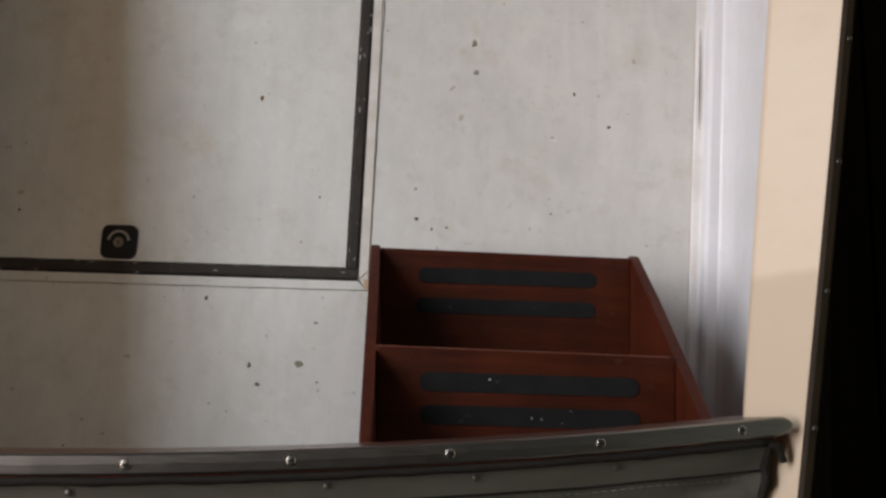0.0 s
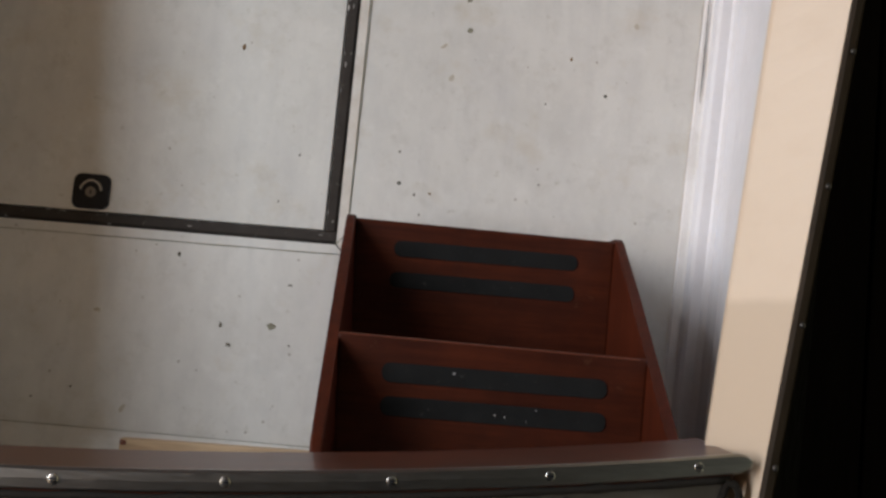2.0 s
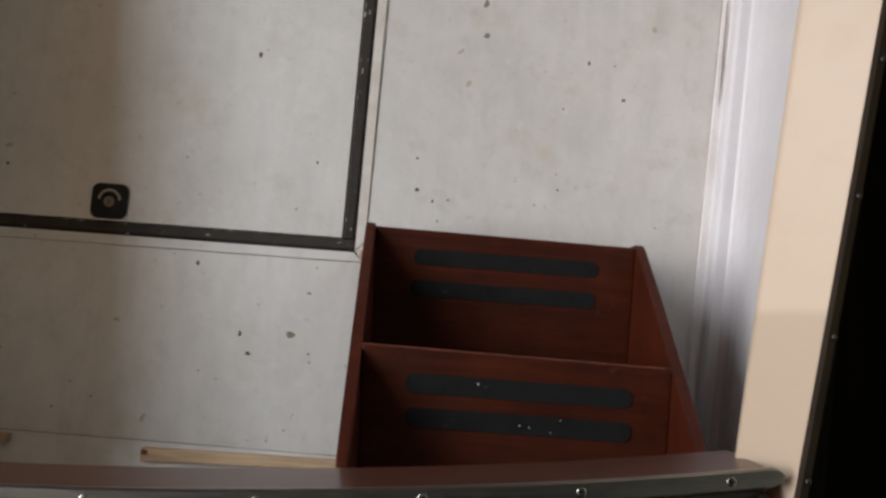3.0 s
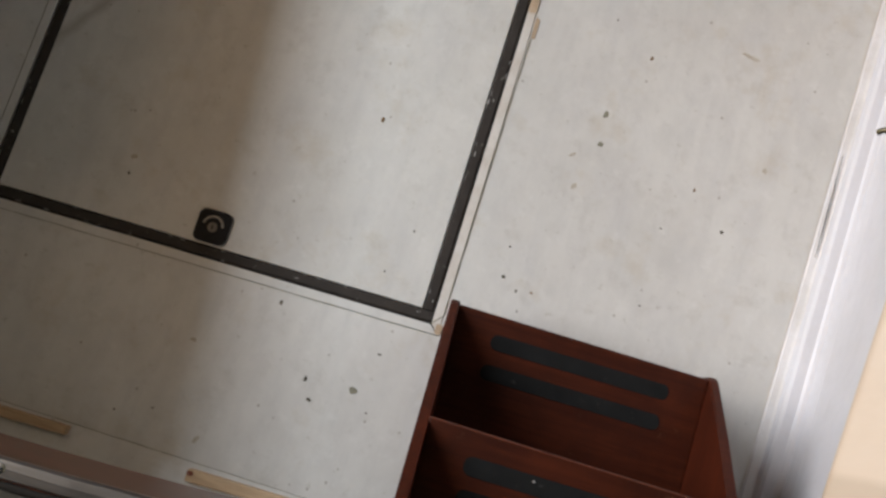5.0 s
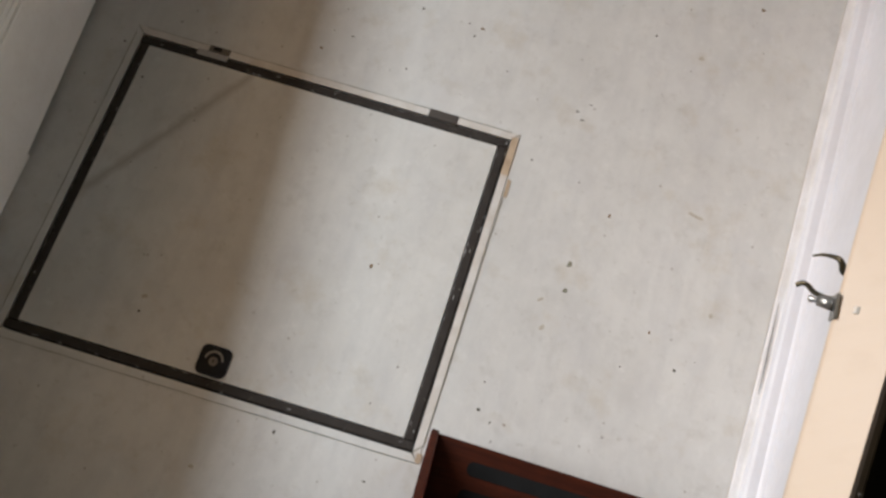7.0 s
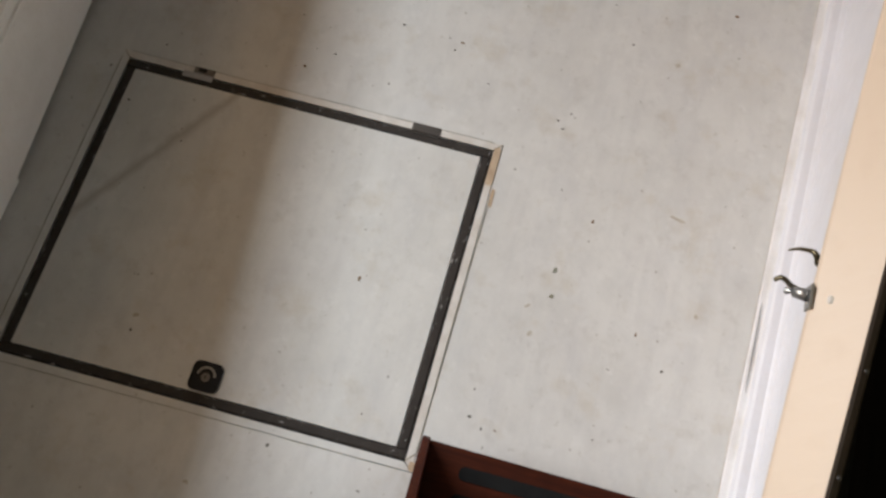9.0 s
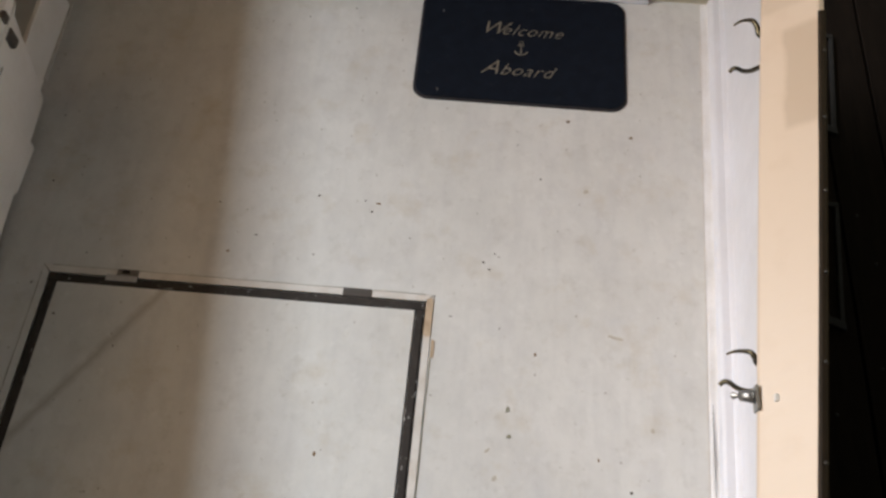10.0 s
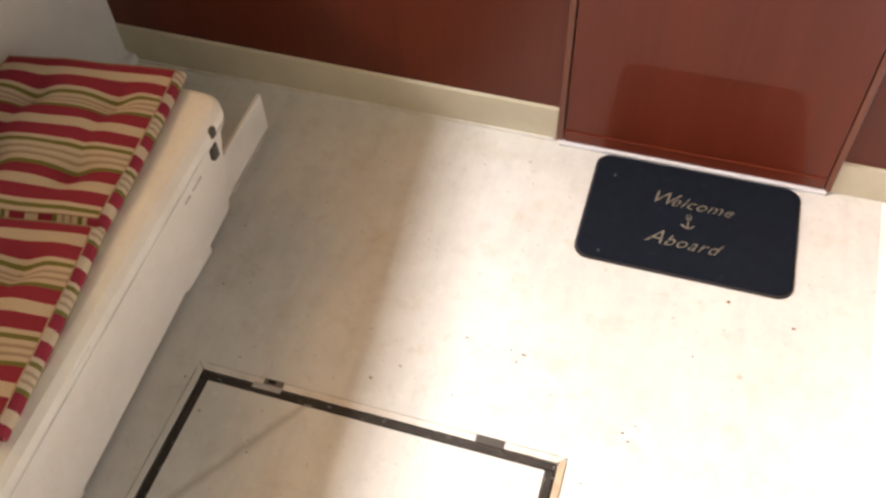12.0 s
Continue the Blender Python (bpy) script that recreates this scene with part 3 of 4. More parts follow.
def bulkhead():
    back = cuboid((-1.62, 1.64, -0.05), (0.76, 1.70, 2.6))
    tagged(mesh_object("wall_forward", back, M_WHITE), "plain bulkhead behind the panelling", "wall", kind="structure")
    # beige skirting either side of the door
    for x0, x1 in ((-1.56, -0.215), (0.506, 0.74)):
        secs = []
        for x in (x0, x1):
            zs = z_skirt(x)
            secs.append([(x, YB - 0.002, 0.0), (x, YB - 0.002, zs - 0.006), (x, YB + 0.003, zs), (x, YB + 0.045, zs), (x, YB + 0.045, 0.0)])
        tagged(mesh_object("baseboard", sweep(secs), M_SKIRT), "beige painted skirting at the bulkhead foot", "skirting", kind="structure")
    # sealant bead at the foot
    bead = [(x, YB - 0.004 + 0.0015 * noise.noise((x * 8, 0, 0)), 0.002) for x in [-1.56 + 1.34 * i / 30 for i in range(31)]]
    tagged(mesh_object("trim", tube(bead, 0.0055, 6), M_TRIM), "white sealant bead along the skirting", "trim", kind="structure")
    # mahogany panelling
    for x0, x1 in ((-1.56, -0.212), (0.507, 0.612), (0.6145, 0.74)):
        secs = []
        for x in (x0, x1):
            zs = z_skirt(x) + 0.0015
            secs.append([(x, YB + 0.004, zs), (x, YB + 0.004, 2.6), (x, YB + 0.04, 2.6), (x, YB + 0.04, zs)])
        ob = mesh_object("wall_panel", sweep(secs), M_PANEL)
        tagged(ob, "varnished mahogany bulkhead panel above beige skirting", "wall panel", kind="structure")


def cabin_door():
    root = thing("door_1", "closed varnished mahogany cabin door with glossy finish", "door", kind="structure")
    x0, x1 = -0.195, 0.488
    part("door_leaf", cuboid((x0 + 0.003, 1.590, 0.052), (x1 - 0.003, 1.625, 2.0), 0.0015), M_DOOR, root)
    part("bottom_rail", cuboid((x0 + 0.003, 1.586, 0.014), (x1 - 0.003, 1.625, 0.0505), 0.002), M_DOOR, root, "mahogany kick rail")
    part("door_jamb", cuboid((x0 - 0.017, 1.588, 0.006), (x0, 1.635, 2.03), 0.0025), M_JAMB, root, "lighter worn wooden jamb")
    part("door_jamb", cuboid((x1, 1.588, 0.006), (x1 + 0.017, 1.635, 2.03), 0.0025), M_JAMB, root, "lighter worn wooden jamb")
    part("threshold", cuboid((x0 - 0.012, 1.577, 0.0), (x1 + 0.008, 1.63, 0.011), 0.003), M_WHITE, root, "white painted threshold")
    return root


# ---- transom ----
def rail_y(x):
    return -0.2805 + 0.077 * (x - MID) ** 2


def rail_h(x):
    return 0.104 + 0.01 * x


def rail_z(x):
    return 0.755 - 0.095 * (x - MID) ** 2


X_END = 0.436                    # where the square part of the rail stops
XS = [side(X_END, True) + (X_END - side(X_END, True)) * i / 24 for i in range(25)]


def transom():
    secs = []
    for x in [side(0.43, True) + (0.86 + 0.86) * i / 24 for i in range(25)]:
        y, z = rail_y(x), rail_z(x)
        secs.append([(x, -0.340, -0.03), (x, -0.340, 0.003), (x, -0.352, 0.007), (x, -0.388, 0.022), (x, -0.392, 0.05), (x, y - 0.022, z - rail_h(x)), (x, y - 0.016, z - 0.03), (x, y - 0.03, z - 0.03), (x, -0.45, 0.0), (x, -0.45, -0.5), (x, -0.41, -0.5)])
    tagged(mesh_object("wall_transom", sweep(secs), M_DECK), "white gelcoat transom wall leaning over the deck", "transom", kind="structure")
    # varnished cap board
    secs = []
    for x in XS:
        y, z = rail_y(x), rail_z(x)
        secs.append([(x, y + 0.007, z - 0.004), (x, y + 0.0085, z - 0.008), (x, y + 0.0095, z - rail_h(x)), (x, y + 0.0065, z - rail_h(x) - 0.004), (x, y - 0.013, z - rail_h(x) - 0.004), (x, y - 0.014, z - 0.03), (x, y - 0.014, z - 0.004)])
    cap = thing("transom_rail", "varnished wooden transom rail capped with a screwed stainless strip", "rail")
    part("cap_board", sweep(secs), M_CAPWOOD, cap, "varnished brown wooden cap board")
    # half-oval stainless strip, rounded at the end
    secs = []
    xs = XS + [X_END + d for d in (0.004, 0.008, 0.011, 0.0135, 0.015, 0.0158)]
    for x in xs:
        w = 0.009 if x <= X_END else 0.009 * math.sqrt(max(0.05, 1 - ((x - X_END) / 0.016) ** 2))
        y, z = rail_y(x), rail_z(x)
        secs.append([(x, y + w, z - 0.006), (x, y + w, z - 0.0015), (x, y + w * 0.80, z + 0.0008), (x, y, z + 0.0015), (x, y - w * 0.80, z + 0.0008), (x, y - w, z - 0.0015), (x, y - w, z - 0.006)])
    strip = part("steel_strip", sweep(secs), M_STEEL, cap, "stainless flat-oval strip")
    x = 0.401
    while x > -1.25:
        part("screw", screw_head(x, rail_y(x), rail_z(x) + 0.0016, 0.0044, 0.4), M_SCREW, strip, smooth=True)
        part("screw_slot", cuboid((x - 0.0034, rail_y(x) - 0.0006, rail_z(x) + 0.0016), (x + 0.0034, rail_y(x) + 0.0006, rail_z(x) + 0.0026)), M_BLACK, strip)
        x -= 0.135
    # timber battens along the foot
    for x0, x1 in ((-0.95, -0.526), (-0.312, 0.03)):
        bm = prism([(x0, -0.348), (x1, -0.343), (x1, -0.358), (x0, -0.369)], 2, 0.004, 0.024, 0.002)
        tagged(mesh_object("batten", bm, M_RAW), "bare timber batten at the transom foot", "batten", "battens")
    tagged(mesh_object("dark_knot", pill(-0.306, -0.354, 0.011, 0.008, 0.0235, 0.0252), M_JAMB), "dark wooden peg on the batten end", "peg")


def canvas_at(x, t, lift=0.0):
    """A point of the canvas sheet, t from its top edge to its free edge, with slack folds towards its starboard corner."""
    loose = min(1.0, t * 5)
    corner = max(0.0, (x - 0.20) / 0.2)
    fold = 0.006 * loose * noise.noise((x * 4.0, t * 2.0, 0.3)) + 0.0028 * loose * noise.noise((x * 15.0 + t * 9, t * 7.0, 1.3))
    fold += 0.0055 * loose * corner * math.sin(t * 26 + x * 34) + 0.003 * loose * corner * math.sin(t * 40 - x * 55)
    return (x, rail_y(x) - 0.014 - 0.20 * t + 0.4 * fold, rail_z(x) - 0.010 - 0.12 * t ** 1.15 + fold + lift)


def transom_canvas():
    root = thing("canvas_cover", "grey canvas cover hanging outside the transom with snaps", "canvas cover")
    nx, nz = 110, 30
    bm = bmesh.new()
    x0, x1 = -1.25, 0.432
    along = [x0 + (x1 - x0) * i / nx for i in range(nx + 1)]
    grid = [[bm.verts.new(canvas_at(x, (k / nz) ** 1.4)) for k in range(nz + 1)] for x in along]
    for a, b in zip(grid, grid[1:]):
        for k in range(nz):
            bm.faces.new((a[k], b[k], b[k + 1], a[k + 1]))
    bmesh.ops.solidify(bm, geom=bm.faces[:], thickness=0.0018)
    part("sheet", bm, M_CANVAS, root, smooth=True)
    # the welt's near-black colour also draws the shadow gap under the strip
    part("welt", tube([(x, rail_y(x) - 0.0135 - 0.0012 * noise.noise((x * 22, 3, 0)), rail_z(x) - 0.0055) for x in along], [0.0042 + 0.0012 * noise.noise((i * 0.7, 0, 2)) for i in range(nx + 1)], 6), M_BIND, root, "dark stitched welt with the shadow line under the strip", True)
    part("seam", tube([canvas_at(x, 0.125, 0.0012) for x in along], 0.0013, 5), M_BIND, root)
    for t in (0.012, 0.15):
        dashes = []
        x = x0 + 0.01
        while x < x1 - 0.02:
            dashes.append(tube([canvas_at(q, t, 0.0012) for q in (x, x + 0.0048)], 0.0006, 4))
            x += 0.0085
        part("stitching", merge(*dashes), M_THREAD if t > 0.1 else M_STUD, root, "dashed stitching")["kind"] = "stuff"
    part("edge_binding", tube([canvas_at(x1, i / 30, 0.001) for i in range(31)], 0.0042, 6), M_BIND, root, "dark bound edge", True)
    tab = smooth_path([(x1 - 0.004, rail_y(x1) - 0.016, rail_z(x1) - 0.004), (x1 + 0.007, rail_y(x1) - 0.019, rail_z(x1) - 0.006), (x1 + 0.014, rail_y(x1) - 0.031, rail_z(x1) - 0.012)])
    part("tab", tube(tab, 0.0038, 6), M_BIND, root, "dark cloth tab")
    for x in (-0.72, -0.45, -0.187, 0.026, 0.155, 0.284):
        p = canvas_at(x, 0.045)
        part("snap", screw_head(p[0], p[1], p[2] + 0.0015, 0.0028, 0.5), M_DULL, root, smooth=True)
    return root


# ---- boarding steps ----
def boarding_steps():
    root = thing("boarding_steps", "dark varnished mahogany boarding steps with black grip strips", "steps")
    xl, xr, th = 0.024, 0.441, 0.0145

    def tapered(bm):
        """The left side board toes in towards the back."""
        for v in bm.verts:
            u = (v.co.x - xl) / (xr - xl)
            v.co.x += ((1 - u) * 0.0643 - u * 0.008) * (0.024 - v.co.y)
        return bm

    outline = [(0.030, 0.0), (0.031, 0.158), (0.025, 0.171), (-0.060, 0.288), (-0.150, 0.408), (-0.215, 0.494), (-0.250, 0.542), (-0.262, 0.552), (-0.292, 0.552), (-0.322, 0.40), (-0.334, 0.12), (-0.334, 0.0)]
    for x in (xl, xr - th):
        bm = prism(outline, 0, x, x + th)
        bmesh.ops.bevel(bm, geom=[e for e in bm.edges], offset=0.003, segments=2, profile=0.5, affect="EDGES")
        part("side_board", tapered(bm), M_MAHOG_Y, root)
    a, b = xl + th - 0.002, xr - th + 0.002
    lower = part("tread", tapered(cuboid((a, -0.15, 0.148), (b, 0.0255, 0.168), 0.004)), M_MAHOG, root)
    upper = part("tread", tapered(cuboid((a, -0.322, 0.384), (b, -0.141, 0.404), 0.005, 3)), M_MAHOG, root)
    part("riser", tapered(cuboid((a, -0.162, 0.168), (b, -0.150, 0.384), 0.001)), M_MAHOG, root)
    part("riser", tapered(cuboid((a, 0.006, 0.0), (b, 0.020, 0.148), 0.001)), M_MAHOG, root)
    # worn varnish bead along the nosing of the upper tread
    part("nosing_wear", tube([(a + 0.012 + (b - a - 0.024) * k / 24, -0.1425 + 0.0006 * noise.noise((k * 0.8, 1, 0)), 0.4026) for k in range(25)], [0.0006 + 0.0012 * abs(noise.noise((k * 0.7, 5, 0))) for k in range(25)], 6), M_JAMB, upper, "worn lighter varnish")
    for tr, z, rows in ((lower, 0.168, ((0.099, 0.373, -0.0135), (0.097, 0.371, -0.0600))), (upper, 0.404, ((0.105, 0.378, -0.183), (0.107, 0.379, -0.223)))):
        for x0, x1, y in rows:
            bm = pill((x0 + x1) / 2, y, x1 - x0, 0.0235, z - 0.001, z + 0.0014, 0.0105)
            bmesh.ops.rotate(bm, cent=((x0 + x1) / 2, y, z), matrix=Matrix.Rotation(radians(0.5), 3, "Z"), verts=bm.verts)
            part("grip_strip", bm, M_GRIT, tr, "gritty black grip strip")
    for x, y, r in ((0.192, -0.179, 0.0030), (0.245, -0.224, 0.0024), (0.257, -0.225, 0.0020), (0.294, -0.214, 0.0018), (0.283, -0.229, 0.0014)):
        part("paint_drop", pill(x, y, r, r * 0.85, 0.4051, 0.4060, r * 0.4, 3), M_FADED, upper, "dried white paint drop")
    return root


# ---- welcome mat ----
def letters(text, x, y, size, parent):
    """One slanted run of lettering that begins at x."""
    cu = bpy.data.curves.new("lettering", "FONT")
    cu.body, cu.size, cu.shear, cu.extrude, cu.offset = text, size, 0.5, 0.0006, -0.0006
    cu.space_character = 1.1
    ob = new("lettering", cu)
    cu.materials.append(M_LETTER)
    ob.location = (x, y, 0.0092)
    ob.rotation_euler = (0, 0, radians(-1.0))
    ob.parent = parent
    return ob


def welcome_mat():
    root = thing("welcome_mat", "navy welcome mat with sand script lettering before the door", "door mat")
    cx, cy, w, h = 0.172, 1.395, 0.527, 0.362
    part("carpet", sweep([[(cx + x * s, cy + y * s, z) for x, y in rounded(w - 0.012, h - 0.012, 0.036, 8)] for s, z in ((1, 0.001), (1, 0.0078), (0.992, 0.009))]), M_MAT, root)
    part("rubber_edge", sweep([[(cx + x, cy + y, z) for x, y in rounded(w + d, h + d, 0.04, 8)] for d, z in ((0, 0.0), (0, 0.003), (-0.006, 0.005))]), M_MATEDGE, root, "grey rubber edge")
    letters("W", 0.060, 1.434, 0.062, root)
    letters("elcome", 0.115, 1.433, 0.049, root)
    letters("A", 0.072, 1.302, 0.064, root)
    letters("board", 0.117, 1.301, 0.051, root)
    ax, ay, z = 0.170, 1.389, 0.0096
    arc = [(ax + 0.017 * math.cos(radians(a)), ay - 0.004 + 0.017 * math.sin(radians(a)), z) for a in range(205, 336, 13)]
    anchor = merge(tube([(ax, ay + 0.013, z), (ax, ay - 0.021, z)], 0.0018, 6), tube(arc, 0.002, 6), tube([(ax - 0.008, ay + 0.009, z), (ax + 0.008, ay + 0.009, z)], 0.0016, 6),
                   tube([(ax + 0.005 * math.cos(radians(a)), ay + 0.018 + 0.005 * math.sin(radians(a)), z) for a in range(0, 361, 30)], 0.0014, 6))
    part("anchor", anchor, M_LETTER, root, "small sand-coloured anchor")
    for x, y in ((-0.035, 1.50), (-0.03, 1.24)):
        part("scuff", pill(x, y, 0.003, 0.009, 0.0088, 0.0094, 0.0012, 3), M_DULL_FLECK, root)
    return root


# ---- cooler with cushions ----
def cooler_x(y, z):
    """Front face of the cooler: it tapers towards the foot and stands slightly askew."""
    return -0.918 - 0.055 * (y - 0.25) + 0.030 * min(z, 0.33) / 0.33


def marine_cooler():
    root = thing("cooler", "large white plastic marine cooler with a worn lid", "cooler")
    y0, y1, xb = 0.03, 1.188, -1.385

    def ring(z, inset, r=0.06):
        x1a = cooler_x(0.62, z) - inset
        cx, cy = (x1a + xb + inset) / 2, (y0 + y1) / 2
        w, h = x1a - xb - 2 * inset, y1 - y0 - 2 * inset - (0.09 * (1 - min(1, z / 0.3)))
        return [(cx + x - 0.055 * (y + cy - 0.62), cy + y, z) for x, y in rounded(w, h, r, 6)]
    part("body", sweep([ring(0.012, 0.006), ring(0.03, 0.0), ring(0.16, 0.0), ring(0.27, 0.001), ring(0.283, 0.003), ring(0.286, 0.01)]), M_COOLER, root, smooth=False)
    lid = part("lid", sweep([ring(0.287, 0.008), ring(0.290, -0.004), ring(0.302, -0.006), ring(0.305, -0.001), ring(0.309, -0.001), ring(0.312, -0.006), ring(0.335, -0.004), ring(0.348, 0.006, 0.055), ring(0.354, 0.02, 0.05)]), M_COOLER, root, "white lid with a double lip")
    # latch: upper keeper and rubber tongue
    yl = 1.084
    xl = cooler_x(yl, 0.3) - 0.010
    part("lid_catch", cuboid((xl - 0.002, yl - 0.010, 0.314), (xl + 0.026, yl + 0.012, 0.338), 0.004), M_DULL, lid, "grey metal catch")
    part("latch", cuboid((xl - 0.008, yl - 0.014, 0.243), (xl + 0.017, yl + 0.012, 0.288), 0.005), M_DULL, root, "grey weathered latch")
    # maker's lettering, unreadable: short bars on the front
    for i, (dy, l) in enumerate(((0.0, 0.022), (0.027, 0.02), (0.06, 0.03))):
        y = 1.012 - dy
        part("marking", cuboid((cooler_x(y, 0.24) - 0.002, y - l, 0.250), (cooler_x(y, 0.24) + 0.0018, y, 0.2535)), M_FADED, root, "faded grey marking")
    # lid finger recess lip and moulded foot
    part("lift_lip", cuboid((cooler_x(0.47, 0.33) - 0.02, 0.42, 0.316), (cooler_x(0.47, 0.33) + 0.0095, 0.50, 0.326), 0.003), M_COOLER, lid)
    part("foot", cuboid((-1.01, 0.84, 0.0), (-0.952, 0.985, 0.04), 0.016, 3), M_COOLER, root)
    part("foot", cuboid((-0.985, 0.20, 0.0), (-0.929, 0.33, 0.0125), 0.004), M_COOLER, root)
    part("foot", cuboid((-1.36, 0.20, 0.0), (-1.28, 1.0, 0.0125), 0.004), M_COOLER, root)
    return root


def kick_board():
    bm = prism([(-1.017, 1.432), (-1.005, 1.432), (-0.993, 1.03), (-1.005, 1.03)], 2, 0.0, 0.124)
    bmesh.ops.bevel(bm, geom=bm.edges[:], offset=0.0015, segments=1, affect="EDGES")
    ob = mesh_object("cooler_chock", bm, M_COOLER)
    tagged(ob, "white plastic chock plate standing on the deck beside the cooler", "chock plate")
    bm = prism([(-1.004, 1.434), (-0.998, 1.434), (-0.990, 1.18), (-0.9975, 1.18)], 2, 0.0, 0.007, 0.0015)
    tagged(mesh_object("sealant_bead", bm, M_TRIM), "dirty sealant bead along the chock plate", "sealant")


def cushion(cx, cy, w, h, tilt, label):
    root = thing("seat_cushion", label, "cushion", "cushions on the cooler")
    y0 = cy
    z0, th = 0.353, 0.050
    nx, ny = 30, 34
    tufts = [(-0.1, -0.11), (-0.1, 0.11), (0.1, -0.11), (0.1, 0.11)]

    def top(u, v):
        x, y = u * w / 2, v * h / 2
        edge = max(abs(u), abs(v))
        z = th * (1.0 - 0.16 * edge ** 6) + 0.008 * (1 - u * u) * (1 - v * v)
        for tx, ty in tufts:
            d = math.hypot(x - tx, y - ty)
            z -= 0.031 * math.exp(-(d / 0.045) ** 2)
        # creases between tufts
        z -= 0.011 * math.exp(-((abs(y) - 0.11) / 0.022) ** 2) * (1 - abs(u)) + 0.008 * math.exp(-((abs(x) - 0.1) / 0.016) ** 2) * (1 - abs(v))
        return z + 0.003 * noise.noise((x * 12, y * 12 + y0 * 7, 1.0))

    bm = bmesh.new()
    grid = []
    for i in range(nx + 1):
        u = -1 + 2 * i / nx
        row = []
        for k in range(ny + 1):
            v = -1 + 2 * k / ny
            row.append(bm.verts.new((u * w / 2 * (1 - 0.02 * v * v), v * h / 2 * (1 - 0.02 * u * u), top(u, v))))
        grid.append(row)
    for a, b in zip(grid, grid[1:]):
        for k in range(ny):
            bm.faces.new((a[k], b[k], b[k + 1], a[k + 1]))
    rim = [r[0] for r in grid] + [v for v in grid[-1][1:]] + [r[-1] for r in reversed(grid[:-1])] + [v for v in reversed(grid[0][1:-1])]
    edge_pts = [v.co.copy() for v in rim]
    part("cover", bm, M_FABRIC, root, smooth=True)
    # boxing: one strip round the sides, striped across the ends
    n = len(edge_pts)
    for across in (False, True):
        for sign in (-1, 1):
            bm = bmesh.new()
            for i in range(n):
                p, q = edge_pts[i], edge_pts[(i + 1) % n]
                if (abs(p.y - q.y) < abs(p.x - q.x)) != across or (p.y if across else p.x) * sign < 0:
                    continue
                rows = [[bm.verts.new((c.x * fx, c.y * fy, z)) for c in (p, q)] for fx, fy, z in
                        ((1.0, 1.0, p.z - 0.0005), (1.05, 1.045, th * 0.66), (1.07, 1.06, th * 0.36), (1.045, 1.04, 0.006), (0.995, 0.995, 0.0))]
                for r0, r1 in zip(rows, rows[1:]):
                    bm.faces.new((r0[0], r0[1], r1[1], r1[0]))
            bmesh.ops.remove_doubles(bm, verts=bm.verts[:], dist=0.0012)
            part("end_boxing" if across else "boxing", bm, M_BOXEND if across else M_BOXING, root, smooth=True)
    base = bmesh.new()
    base.faces.new([base.verts.new((p.x, p.y, 0.0005)) for p in edge_pts])
    part("base_cloth", base, M_PIPING, root)
    part("piping", tube([p + Vector((0, 0, 0.001)) for p in edge_pts + edge_pts[:1]], 0.0017, 6), M_PIPING, root, "sand-coloured stitched piping", True)
    for tx, ty in tufts:
        u, v = tx * 2 / w, ty * 2 / h
        part("tuft_button", sweep([[(tx + r * math.cos(a), ty + r * math.sin(a), top(u, v) + dz) for a in [2 * math.pi * k / 10 for k in range(10)]] for r, dz in ((0.008, -0.002), (0.008, 0.002), (0.004, 0.004))]), M_FABRIC, root, smooth=True)
    root.matrix_basis = pose(cx, cy, z0, 0, 0, tilt)
    return root


# ---- hooks under the gunwale ----
def horn(name, ctrl, r0, r1, parent):
    pts = smooth_path(ctrl, 6)
    n = len(pts)
    return part(name, tube(pts, [r0 + (r1 - r0) * i / (n - 1) for i in range(n)], 10), M_BRONZE, parent, smooth=True)


